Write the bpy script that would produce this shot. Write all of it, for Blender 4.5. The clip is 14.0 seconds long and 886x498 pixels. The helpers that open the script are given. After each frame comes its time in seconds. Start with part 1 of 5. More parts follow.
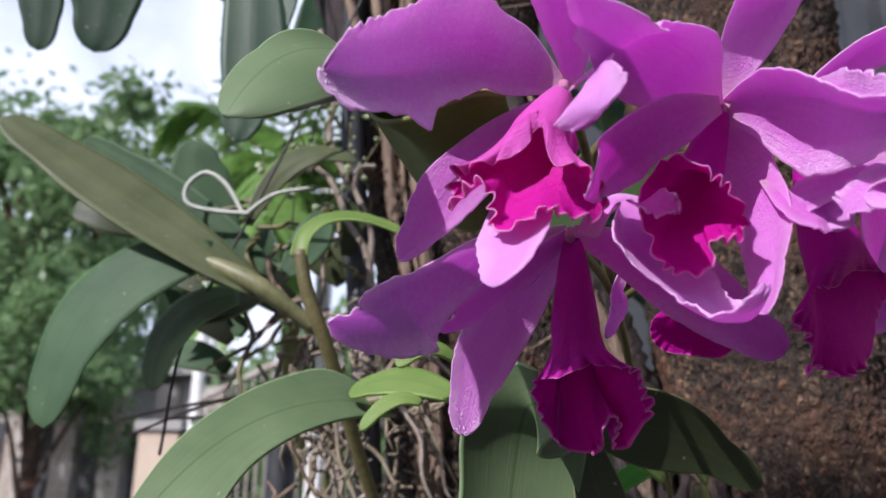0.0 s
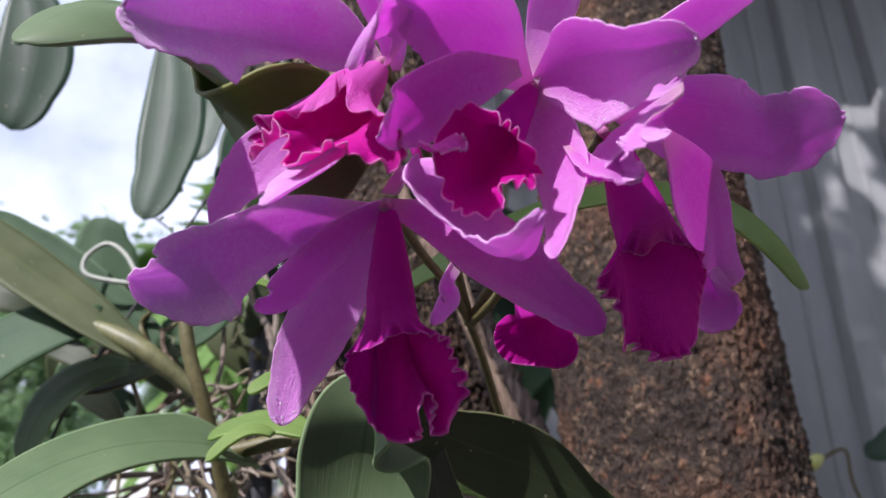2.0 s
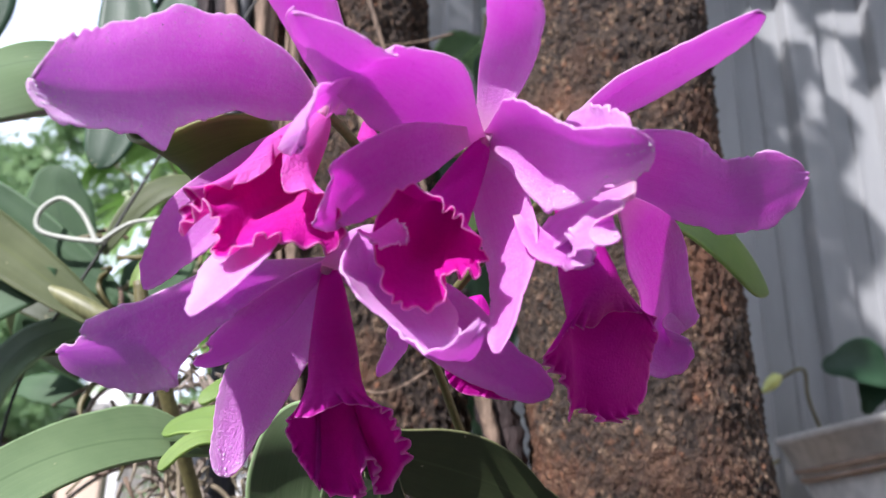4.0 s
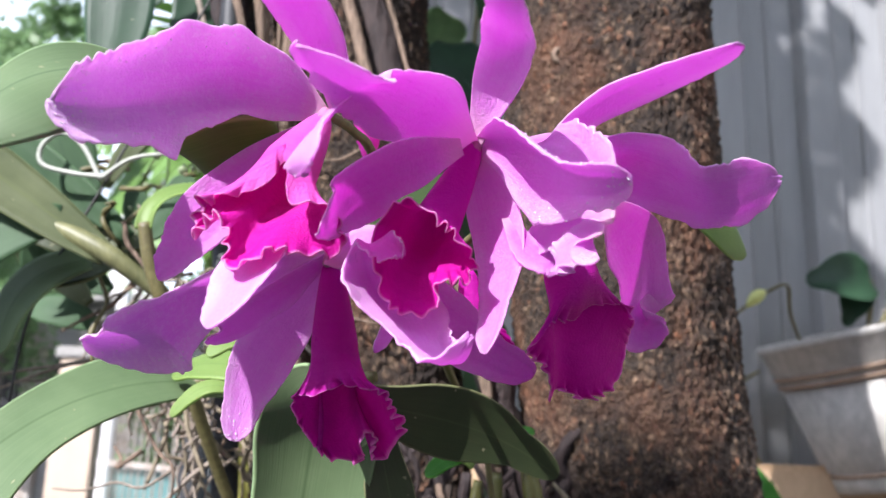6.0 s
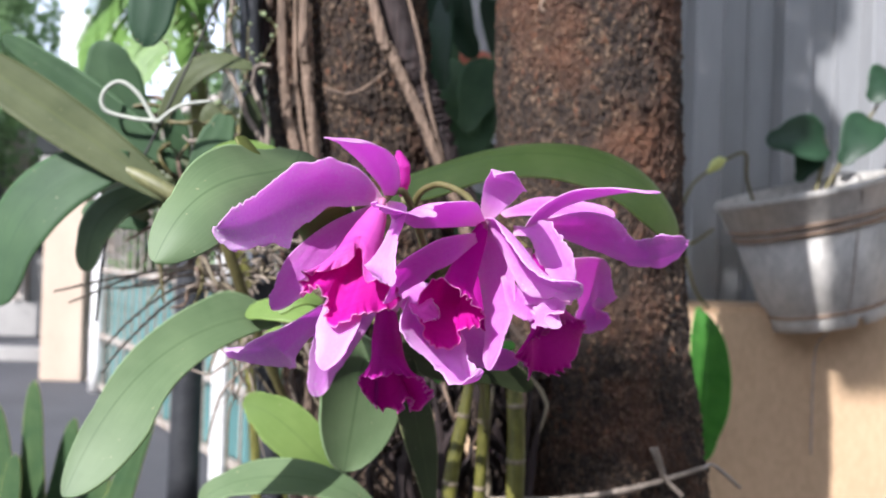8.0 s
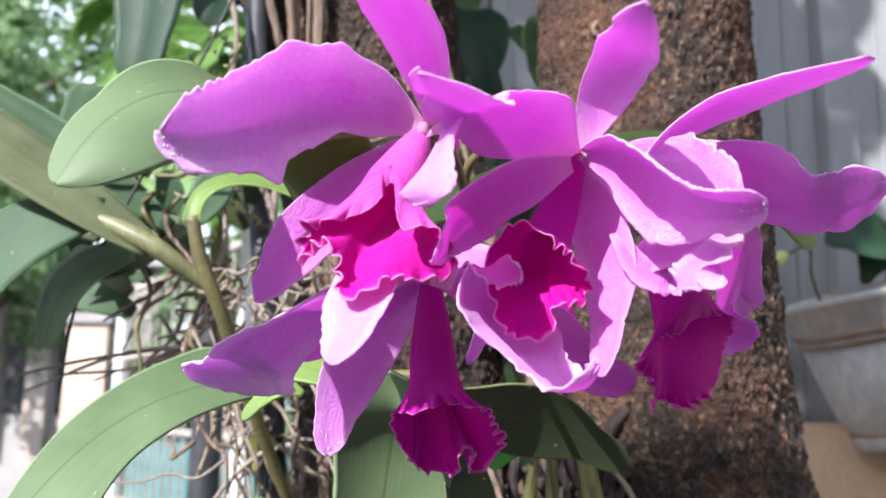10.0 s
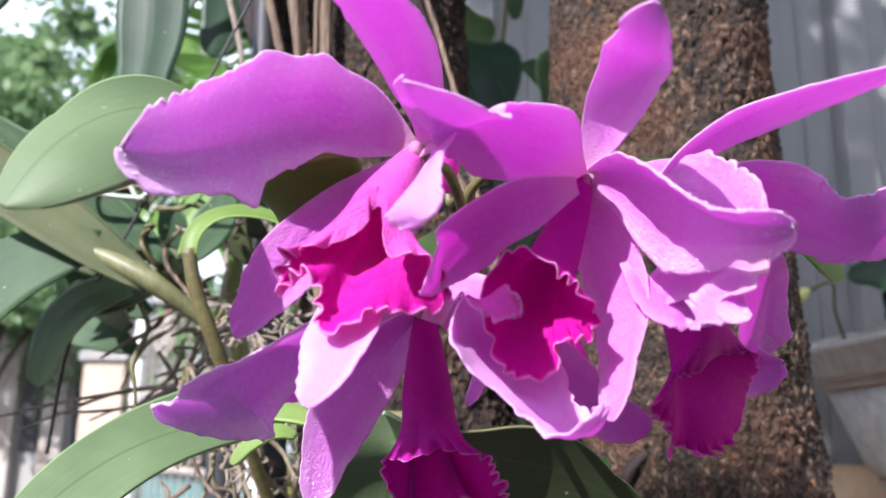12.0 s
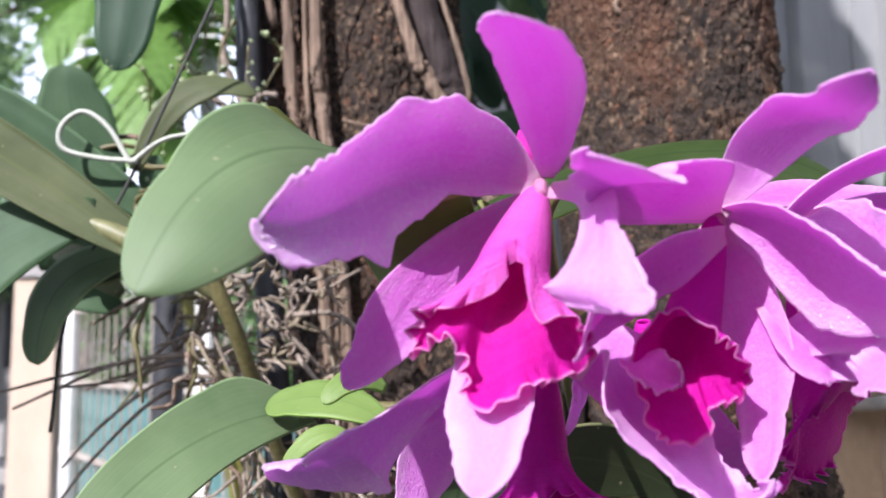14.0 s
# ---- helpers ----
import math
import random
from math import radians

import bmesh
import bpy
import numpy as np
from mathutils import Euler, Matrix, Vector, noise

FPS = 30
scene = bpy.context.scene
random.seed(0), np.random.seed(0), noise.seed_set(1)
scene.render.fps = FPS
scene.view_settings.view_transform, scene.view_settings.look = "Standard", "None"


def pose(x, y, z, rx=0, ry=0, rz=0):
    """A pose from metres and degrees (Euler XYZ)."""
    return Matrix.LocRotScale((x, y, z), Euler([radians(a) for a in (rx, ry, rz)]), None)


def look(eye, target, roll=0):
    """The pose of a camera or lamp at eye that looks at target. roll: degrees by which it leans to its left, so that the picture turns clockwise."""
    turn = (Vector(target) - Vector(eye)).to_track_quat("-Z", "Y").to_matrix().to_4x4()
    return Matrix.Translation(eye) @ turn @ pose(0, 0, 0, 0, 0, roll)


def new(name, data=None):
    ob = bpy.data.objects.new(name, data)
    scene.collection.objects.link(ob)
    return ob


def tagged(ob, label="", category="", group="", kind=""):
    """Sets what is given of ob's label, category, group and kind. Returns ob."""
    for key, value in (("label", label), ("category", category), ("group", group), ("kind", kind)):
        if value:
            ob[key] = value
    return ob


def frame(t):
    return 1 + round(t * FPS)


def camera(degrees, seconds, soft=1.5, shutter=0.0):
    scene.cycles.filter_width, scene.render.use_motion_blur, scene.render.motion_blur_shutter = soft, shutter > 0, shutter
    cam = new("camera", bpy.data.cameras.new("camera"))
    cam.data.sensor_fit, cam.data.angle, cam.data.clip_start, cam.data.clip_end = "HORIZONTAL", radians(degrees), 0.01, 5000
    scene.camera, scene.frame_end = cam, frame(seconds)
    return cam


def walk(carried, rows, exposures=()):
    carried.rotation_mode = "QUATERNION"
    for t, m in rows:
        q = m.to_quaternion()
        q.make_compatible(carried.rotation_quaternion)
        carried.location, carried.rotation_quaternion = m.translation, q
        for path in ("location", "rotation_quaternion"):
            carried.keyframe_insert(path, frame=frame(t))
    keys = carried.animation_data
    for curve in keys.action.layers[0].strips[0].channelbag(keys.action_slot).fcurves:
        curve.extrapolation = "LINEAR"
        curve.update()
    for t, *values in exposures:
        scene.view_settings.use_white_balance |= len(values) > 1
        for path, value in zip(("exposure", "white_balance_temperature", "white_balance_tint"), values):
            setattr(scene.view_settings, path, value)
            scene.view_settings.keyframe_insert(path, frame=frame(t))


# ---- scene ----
cam = camera(54.4, 14.0)
cam.data.dof.use_dof, cam.data.dof.focus_distance, cam.data.dof.aperture_fstop = True, 0.295, 15.5
PATH = [
    (0, (-0.0690, -0.2419, 1.1275), (-0.1994, 1.6578, 1.7392), 0.67),
    (0.5, (-0.067, -0.2632, 1.1343), (-0.0834, 1.6395, 1.7502), 1.03),
    (1, (-0.0503, -0.2428, 1.1163), (-0.035, 1.6298, 1.8166), 1.71),
    (1.5, (-0.0509, -0.2312, 1.1038), (-0.0721, 1.5468, 2.0203), 0.61),
    (2, (-0.0207, -0.2143, 1.0744), (-0.0794, 1.5431, 2.0271), 1.09),
    (2.5, (-0.0281, -0.2238, 1.0864), (-0.0761, 1.5701, 1.9692), 0.25),
    (3, (-0.0277, -0.2234, 1.1005), (-0.046, 1.6022, 1.9152), -0.06),
    (3.5, (-0.0151, -0.227, 1.1111), (-0.0289, 1.6162, 1.8874), 0.52),
    (3.7, (-0.0114, -0.2277, 1.1193), (-0.0191, 1.6275, 1.8674), 0.91),
    (5.8, (-0.0136, -0.2387, 1.1486), (-0.01, 1.7006, 1.6398), 1.5),
    (6, (-0.0118, -0.2555, 1.1543), (0.0008, 1.689, 1.6207), 1.7),
    (6.5, (-0.0065, -0.3468, 1.1747), (0.0095, 1.6166, 1.5544), 1.68),
    (7, (-0.0065, -0.4198, 1.1763), (0.0138, 1.5672, 1.4011), 2.35),
    (7.5, (-0.0138, -0.4157, 1.2099), (0.0523, 1.5791, 1.3392), 2.48),
    (8, (-0.0348, -0.4008, 1.2346), (0.0408, 1.5979, 1.2489), 1.88),
    (8.2, (-0.0398, -0.3908, 1.233), (0.0343, 1.6075, 1.2363), 1.97),
    (10.3, (-0.0465, -0.236, 1.1692), (-0.0372, 1.7232, 1.5689), 0.28),
    (10.5, (-0.0485, -0.227, 1.1689), (-0.0534, 1.7323, 1.5729), 0.46),
    (11, (-0.0374, -0.213, 1.1678), (-0.0925, 1.7392, 1.5991), 0.62),
    (11.5, (-0.0387, -0.2227, 1.1751), (-0.0785, 1.7251, 1.6252), 0.84),
    (12, (-0.0377, -0.2307, 1.1754), (-0.0617, 1.7173, 1.6292), 0.66),
    (12.5, (-0.0481, -0.2318, 1.1640), (-0.0727, 1.7219, 1.5912), 0.82),
    (13, (-0.0607, -0.2253, 1.1699), (-0.0386, 1.7283, 1.5976), 1.48),
    (13.5, (-0.0741, -0.2323, 1.2183), (0.0101, 1.7399, 1.5395), 0.93),
    (14, (-0.0884, -0.2204, 1.2151), (0.0394, 1.7612, 1.4545), -0.75),
]
walk(cam, [(t, look(eye, target, roll)) for t, eye, target, roll in PATH], [(0.0, 0.41, 6050, 20), (0.5, 0.65, 6050, 20), (1.0, 0.85, 6050, 20), (1.5, 0.54, 6050, 21), (2.0, 0.57, 6050, 21), (3.0, 0.74, 6050, 20), (3.5, 0.91, 6050, 19), (6.0, 1.25, 6050, 16), (6.5, 1.22, 6050, 16), (8.0, 1.02, 6050, 16), (10.5, 1.37, 6050, 18), (11.0, 1.29, 6050, 19), (12.5, 1.20, 6050, 19), (14.0, 1.01, 6050, 19)])

# ---- world, sun ----
SUN_ELEVATION, SUN_AZIMUTH = 38.0, 215.0   # degrees; azimuth clockwise from +y
world = bpy.data.worlds.new("sky")
scene.world = world
world.use_nodes = True
wn = world.node_tree
sky = wn.nodes.new("ShaderNodeTexSky")
sky.sky_type, sky.sun_disc = "NISHITA", False
sky.dust_density, sky.air_density = 2.0, 1.0
sky.sun_elevation, sky.sun_rotation = radians(SUN_ELEVATION), radians(SUN_AZIMUTH)
wn.nodes["Background"].inputs["Strength"].default_value = 0.08
tex = wn.nodes.new("ShaderNodeTexCoord")
cloud = wn.nodes.new("ShaderNodeTexNoise")
cloud.inputs["Scale"].default_value, cloud.inputs["Detail"].default_value = 1.6, 6.0
wn.links.new(tex.outputs["Generated"], cloud.inputs["Vector"])
cover = wn.nodes.new("ShaderNodeMapRange")
cover.inputs[1].default_value, cover.inputs[2].default_value, cover.inputs[3].default_value, cover.inputs[4].default_value = 0.42, 0.56, 0.1, 1.0
wn.links.new(cloud.outputs["Fac"], cover.inputs[0])
veil = wn.nodes.new("ShaderNodeMix")
veil.data_type = "RGBA"
veil.inputs[7].default_value = (10.8, 11.8, 13.4, 1)   # sunlit white cloud
wn.links.new(cover.outputs[0], veil.inputs[0])
wn.links.new(sky.outputs[0], veil.inputs[6])
wn.links.new(veil.outputs[2], wn.nodes["Background"].inputs["Color"])
sun_data = bpy.data.lights.new("sun", "SUN")
sun_data.energy, sun_data.angle, sun_data.color = 4.2, radians(0.53), (1.0, 0.96, 0.90)
sun = new("sun", sun_data)
to_sun = Vector((math.sin(radians(SUN_AZIMUTH)) * math.cos(radians(SUN_ELEVATION)),
                 math.cos(radians(SUN_AZIMUTH)) * math.cos(radians(SUN_ELEVATION)), math.sin(radians(SUN_ELEVATION))))
sun.matrix_world = look(to_sun * 20, (0, 0, 0))


# ---- materials ----
def node_material(name):
    m = bpy.data.materials.new(name)
    m.use_nodes = True
    t = m.node_tree
    return m, t, t.nodes["Principled BSDF"], t.nodes["Material Output"]


def add(t, kind, **values):
    n = t.nodes.new(kind)
    for key, value in values.items():
        n.inputs[key.replace("_", " ")].default_value = value
    return n


def ramp(t, source, stops):
    n = t.nodes.new("ShaderNodeValToRGB")
    while len(n.color_ramp.elements) < len(stops):
        n.color_ramp.elements.new(0.5)
    for e, (p, c) in zip(n.color_ramp.elements, stops):
        e.position, e.color = p, (*c, 1)
    t.links.new(source, n.inputs["Fac"])
    return n.outputs["Color"]


def mix(t, fac, a, b, kind="MIX"):
    n = t.nodes.new("ShaderNodeMix")
    n.data_type, n.blend_type = "RGBA", kind
    for key, value in ((0, fac), (6, a), (7, b)):
        if isinstance(value, (int, float)):
            n.inputs[key].default_value = value
        elif isinstance(value, tuple):
            n.inputs[key].default_value = (*value, 1)
        else:
            t.links.new(value, n.inputs[key])
    return n.outputs[2]


def noise_out(t, scale, detail=4.0, stretch=(1, 1, 1), coord="Object", rough=0.55):
    c = t.nodes.new("ShaderNodeTexCoord")
    mp = add(t, "ShaderNodeMapping", Scale=stretch)
    n = add(t, "ShaderNodeTexNoise", Scale=scale, Detail=detail, Roughness=rough)
    t.links.new(c.outputs[coord], mp.inputs["Vector"])
    t.links.new(mp.outputs["Vector"], n.inputs["Vector"])
    return n.outputs["Fac"]


def bump(t, bsdf, height, strength, distance):
    b = add(t, "ShaderNodeBump", Strength=strength, Distance=distance)
    t.links.new(height, b.inputs["Height"])
    t.links.new(b.outputs["Normal"], bsdf.inputs["Normal"])


def plain(name, a, b, scale=8.0, roughness=0.6, metallic=0.0, relief=0.15, distance=0.002, stretch=(1, 1, 1), fine=6.0, contrast=0.35):
    """Two tones mixed by a coarse and a fine grain, with fine relief."""
    m, t, bsdf, _ = node_material(name)
    big = noise_out(t, scale, 5, stretch)
    small = noise_out(t, scale * fine, 4, stretch)
    c = ramp(t, big, [(0.3, a), (0.7, b)])
    c = mix(t, contrast, c, ramp(t, small, [(0.35, tuple(x * 0.7 for x in a)), (0.65, tuple(min(1, x * 1.2) for x in b))]))
    t.links.new(c, bsdf.inputs["Base Color"])
    bsdf.inputs["Roughness"].default_value, bsdf.inputs["Metallic"].default_value = roughness, metallic
    bump(t, bsdf, small, relief, distance)
    return m


def thin(t, bsdf, out, colour, share):
    """Lets light through a thin blade: part of the surface is translucent."""
    tr = t.nodes.new("ShaderNodeBsdfTranslucent")
    mx = t.nodes.new("ShaderNodeMixShader")
    mx.inputs[0].default_value = share
    t.links.new(colour, tr.inputs["Color"])
    t.links.new(bsdf.outputs[0], mx.inputs[1])
    t.links.new(tr.outputs[0], mx.inputs[2])
    t.links.new(mx.outputs[0], out.inputs["Surface"])


def blade_coords(t):
    uv = t.nodes.new("ShaderNodeUVMap")
    uv.uv_map = "blade"
    sep = t.nodes.new("ShaderNodeSeparateXYZ")
    t.links.new(uv.outputs[0], sep.inputs[0])
    return uv.outputs[0], sep.outputs[0], sep.outputs[1]


def across(t, v):
    """0 on the midrib, 1 on the edge."""
    a = t.nodes.new("ShaderNodeMath")
    a.operation = "MULTIPLY_ADD"
    a.inputs[1].default_value, a.inputs[2].default_value = 2.0, -1.0
    t.links.new(v, a.inputs[0])
    b = t.nodes.new("ShaderNodeMath")
    b.operation = "ABSOLUTE"
    t.links.new(a.outputs[0], b.inputs[0])
    return b.outputs[0]


def petal_material(name, deep, pale, glow, rim, base, share, rim_at=0.975, rim_max=0.6, base_to=0.1, sheen=0.2, pale_margin=0.35, gloss=0.6, tip=0.0, through_share=0.62):
    """deep and pale: the tones of the surface; glow: the light that comes through."""
    m, t, bsdf, out = node_material(name)
    vec, u, v = blade_coords(t)
    mp = add(t, "ShaderNodeMapping", Scale=(1.6, 26.0, 1.0))
    t.links.new(vec, mp.inputs["Vector"])
    veins = add(t, "ShaderNodeTexNoise", Scale=2.2, Detail=5.0, Distortion=0.8)
    t.links.new(mp.outputs[0], veins.inputs["Vector"])
    cloud = noise_out(t, 45, 5)
    speck = noise_out(t, 700, 2)
    c = ramp(t, cloud, [(0.36, deep), (0.66, pale)])
    c = mix(t, 0.5, c, ramp(t, veins.outputs["Fac"], [(0.36, deep), (0.64, pale)]))
    c = mix(t, 0.25, c, ramp(t, speck, [(0.3, deep), (0.7, pale)]))
    c = mix(t, ramp(t, u, [(0.30, (0, 0, 0)), (0.95, (tip, tip, tip))]), c, (0.74, 0.50, 0.88))
    frost = mix(t, 0.75, ramp(t, noise_out(t, 620, 3), [(0.50, (0, 0, 0)), (0.64, (1, 1, 1))]), ramp(t, across(t, v), [(0.55, (0, 0, 0)), (0.95, (1, 1, 1))]), "MULTIPLY")
    c = mix(t, mix(t, 1.0, frost, (1.5 * tip, 1.5 * tip, 1.5 * tip), "MULTIPLY"), c, (0.90, 0.80, 0.96))
    margin = mix(t, 0.6, across(t, v), cloud, "MULTIPLY")
    c = mix(t, ramp(t, margin, [(0.32, (0, 0, 0)), (0.60, (pale_margin, pale_margin, pale_margin))]), c, rim)
    c = mix(t, ramp(t, across(t, v), [(rim_at, (0, 0, 0)), (1.0, (rim_max, rim_max, rim_max))]), c, rim)
    c = mix(t, ramp(t, u, [(0.0, (0.85, 0.85, 0.85)), (base_to, (0, 0, 0))]), c, base)
    t.links.new(c, bsdf.inputs["Base Color"])
    wet = ramp(t, noise_out(t, 520, 1), [(0.62, (0.52, 0.52, 0.52)), (0.74, (0.18, 0.18, 0.18))])
    t.links.new(wet, bsdf.inputs["Roughness"])
    bsdf.inputs["Specular IOR Level"].default_value = gloss
    bsdf.inputs["Sheen Weight"].default_value = sheen
    bsdf.inputs["Sheen Roughness"].default_value = 0.45
    h = mix(t, 0.35, noise_out(t, 1400, 2), noise_out(t, 240, 3))
    h = mix(t, 0.3, h, veins.outputs["Fac"])
    h = mix(t, 0.35, h, noise_out(t, 70, 3))
    bump(t, bsdf, h, 0.8, 0.0024)
    thin(t, bsdf, out, mix(t, through_share, c, glow), share)
    return m


def leaf_material(name, dark, light, rib, share=0.2, gloss=0.42, edge=None, shine=0.3):
    m, t, bsdf, out = node_material(name)
    vec, u, v = blade_coords(t)
    mp = add(t, "ShaderNodeMapping", Scale=(1.2, 30.0, 1.0))
    t.links.new(vec, mp.inputs["Vector"])
    veins = add(t, "ShaderNodeTexNoise", Scale=2.0, Detail=3.0)
    t.links.new(mp.outputs[0], veins.inputs["Vector"])
    cloud = noise_out(t, 30, 5)
    c = ramp(t, cloud, [(0.3, dark), (0.7, light)])
    c = mix(t, 0.25, c, ramp(t, veins.outputs["Fac"], [(0.35, dark), (0.65, light)]))
    a = across(t, v)
    c = mix(t, ramp(t, a, [(0.0, (0.8, 0.8, 0.8)), (0.05, (0, 0, 0))]), c, rib)
    c = mix(t, ramp(t, a, [(0.95, (0, 0, 0)), (1.0, (0.7, 0.7, 0.7))]), c, edge or tuple(min(1, x * 1.9) for x in light))
    spots = noise_out(t, 260, 1)
    c = mix(t, ramp(t, spots, [(0.76, (0, 0, 0)), (0.79, (0.6, 0.6, 0.6))]), c, (0.35, 0.33, 0.2))
    t.links.new(c, bsdf.inputs["Base Color"])
    bsdf.inputs["Roughness"].default_value, bsdf.inputs["Specular IOR Level"].default_value = gloss, shine
    bump(t, bsdf, veins.outputs["Fac"], 0.15, 0.001)
    thin(t, bsdf, out, c, share)
    return m


def bark_material(name, dark, mid, light, rust):
    """Crusty bark: small granules with dark pits between them, rusty patches."""
    m, t, bsdf, _ = node_material(name)
    c = t.nodes.new("ShaderNodeTexCoord")
    wob = add(t, "ShaderNodeTexNoise", Scale=120.0, Detail=3.0)
    off = mix(t, 0.012, (0, 0, 0), wob.outputs["Color"], "ADD")
    mv = t.nodes.new("ShaderNodeVectorMath")
    t.links.new(c.outputs["Object"], mv.inputs[0])
    t.links.new(off, mv.inputs[1])
    mp = add(t, "ShaderNodeMapping", Scale=(1, 1, 0.7))
    t.links.new(mv.outputs[0], mp.inputs["Vector"])
    cells = add(t, "ShaderNodeTexVoronoi", Scale=210.0)
    grit = add(t, "ShaderNodeTexVoronoi", Scale=480.0)
    t.links.new(mp.outputs[0], cells.inputs["Vector"])
    t.links.new(mp.outputs[0], grit.inputs["Vector"])
    big = noise_out(t, 9, 5)
    mid_n = noise_out(t, 38, 6, (1, 1, 0.6))
    pick = t.nodes.new("ShaderNodeSeparateColor")
    t.links.new(cells.outputs["Color"], pick.inputs[0])
    col = ramp(t, pick.outputs[0], [(0.1, dark), (0.45, mid), (0.95, light)])
    col = mix(t, ramp(t, pick.outputs[1], [(0.80, (0, 0, 0)), (0.95, (0.7, 0.7, 0.7))]), col, rust)
    col = mix(t, ramp(t, mid_n, [(0.40, (0.85, 0.85, 0.85)), (0.58, (0, 0, 0))]), col, dark)
    col = mix(t, ramp(t, cells.outputs["Distance"], [(0.30, (0, 0, 0)), (0.62, (0.9, 0.9, 0.9))]), col, dark)
    col = mix(t, ramp(t, big, [(0.53, (0, 0, 0)), (0.72, (0.5, 0.5, 0.5))]), col, rust)
    col = mix(t, 0.25, col, ramp(t, grit.outputs["Distance"], [(0.1, light), (0.6, dark)]))
    t.links.new(col, bsdf.inputs["Base Color"])
    bsdf.inputs["Roughness"].default_value = 0.9
    h = mix(t, 0.3, ramp(t, cells.outputs["Distance"], [(0.0, (1, 1, 1)), (0.65, (0, 0, 0))]), mid_n)
    h = mix(t, 0.2, h, ramp(t, grit.outputs["Distance"], [(0.0, (1, 1, 1)), (0.6, (0, 0, 0))]))
    bump(t, bsdf, h, 1.0, 0.010)
    return m


PETAL = petal_material("petal_lilac", (0.82, 0.17, 0.80), (0.92, 0.36, 0.92), (0.98, 0.11, 0.86), (0.94, 0.66, 0.95), (0.90, 0.72, 0.74), 0.55, 0.955, 0.85, tip=0.25)
PETAL_PALE = petal_material("petal_pale", (0.84, 0.25, 0.85), (0.93, 0.46, 0.94), (0.98, 0.15, 0.90), (0.94, 0.68, 0.95), (0.90, 0.72, 0.74), 0.48, 0.955, 0.85, 0.1, 0.2, 0.55, tip=0.22, through_share=0.55)
PETAL_FROST = petal_material("petal_frosted", (0.83, 0.27, 0.85), (0.93, 0.50, 0.95), (0.98, 0.16, 0.90), (0.94, 0.72, 0.95), (0.90, 0.72, 0.74), 0.48, 0.955, 0.85, 0.1, 0.35, 0.6, tip=0.7, through_share=0.36)
# paler copy of the lilac: strong sun on these two blades is in the colour
PETAL_SUNLIT = petal_material("petal_sunlit", (0.87, 0.34, 0.88), (0.93, 0.50, 0.94), (0.98, 0.17, 0.90), (0.94, 0.68, 0.95), (0.90, 0.72, 0.74), 0.5, 0.955, 0.75, 0.1, 0.2, 0.6, tip=0.25)
LIP = petal_material("lip_magenta", (0.60, 0.003, 0.36), (0.72, 0.02, 0.48), (0.88, 0.003, 0.50), (0.92, 0.50, 0.88), (0.76, 0.05, 0.62), 0.6, 0.948, 0.9, 0.7, 0.0, 0.0, 0.15)
LIP_DEEP = petal_material("lip_deep", (0.44, 0.002, 0.28), (0.60, 0.010, 0.42), (0.86, 0.001, 0.56), (0.90, 0.42, 0.84), (0.76, 0.03, 0.58), 0.55, 0.948, 0.85, 0.75, 0.0, 0.0, 0.15)
LIP_BRIGHT = petal_material("lip_bright", (0.58, 0.006, 0.34), (0.72, 0.03, 0.48), (0.80, 0.004, 0.36), (0.92, 0.50, 0.88), (0.84, 0.20, 0.74), 0.5, 0.948, 0.9, 0.6, 0.0, 0.0, 0.15)
LIP_OUTER = petal_material("lip_outside_pink", (0.74, 0.06, 0.58), (0.84, 0.17, 0.73), (0.90, 0.02, 0.62), (0.92, 0.60, 0.90), (0.84, 0.20, 0.74), 0.5, 0.948, 0.9, 0.6, 0.0, 0.1, 0.3)
LIP_TUBE = petal_material("lip_outside_magenta", (0.62, 0.012, 0.47), (0.74, 0.045, 0.60), (0.95, 0.010, 0.70), (0.92, 0.50, 0.88), (0.62, 0.02, 0.50), 0.55, 0.948, 0.9, 0.7, 0.0, 0.0, 0.2)
COLUMN = plain("column_pink", (0.38, 0.10, 0.26), (0.52, 0.22, 0.34), 120, 0.55)
LEAF_CREEPER = plain("creeper_leaf", (0.16, 0.22, 0.10), (0.30, 0.36, 0.20), 200, 0.35)
STALK = plain("stalk_olive", (0.085, 0.07, 0.025), (0.15, 0.135, 0.05), 60, 0.5)
LEAF = leaf_material("orchid_leaf", (0.098, 0.155, 0.072), (0.155, 0.222, 0.110), (0.068, 0.115, 0.048), 0.16, 0.5)
LEAF_FRESH = leaf_material("fresh_leaf", (0.14, 0.235, 0.055), (0.215, 0.315, 0.09), (0.13, 0.21, 0.06), 0.3)
LEAF_DARK = leaf_material("dark_leaf", (0.035, 0.075, 0.035), (0.065, 0.125, 0.055), (0.04, 0.085, 0.04), 0.15, 0.62)
# darkened copy of the orchid leaf: its shade is put into the colour
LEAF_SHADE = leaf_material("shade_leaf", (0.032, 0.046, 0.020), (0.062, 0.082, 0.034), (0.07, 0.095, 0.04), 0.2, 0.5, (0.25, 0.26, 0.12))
LEAF_OLIVE = leaf_material("olive_leaf", (0.066, 0.084, 0.036), (0.125, 0.145, 0.070), (0.12, 0.145, 0.05), 0.18, 0.5)
# brightened olive copy: part of the light from behind is put into its colour
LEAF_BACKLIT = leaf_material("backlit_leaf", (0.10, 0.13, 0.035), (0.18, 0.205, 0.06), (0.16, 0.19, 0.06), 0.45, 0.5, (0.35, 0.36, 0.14))
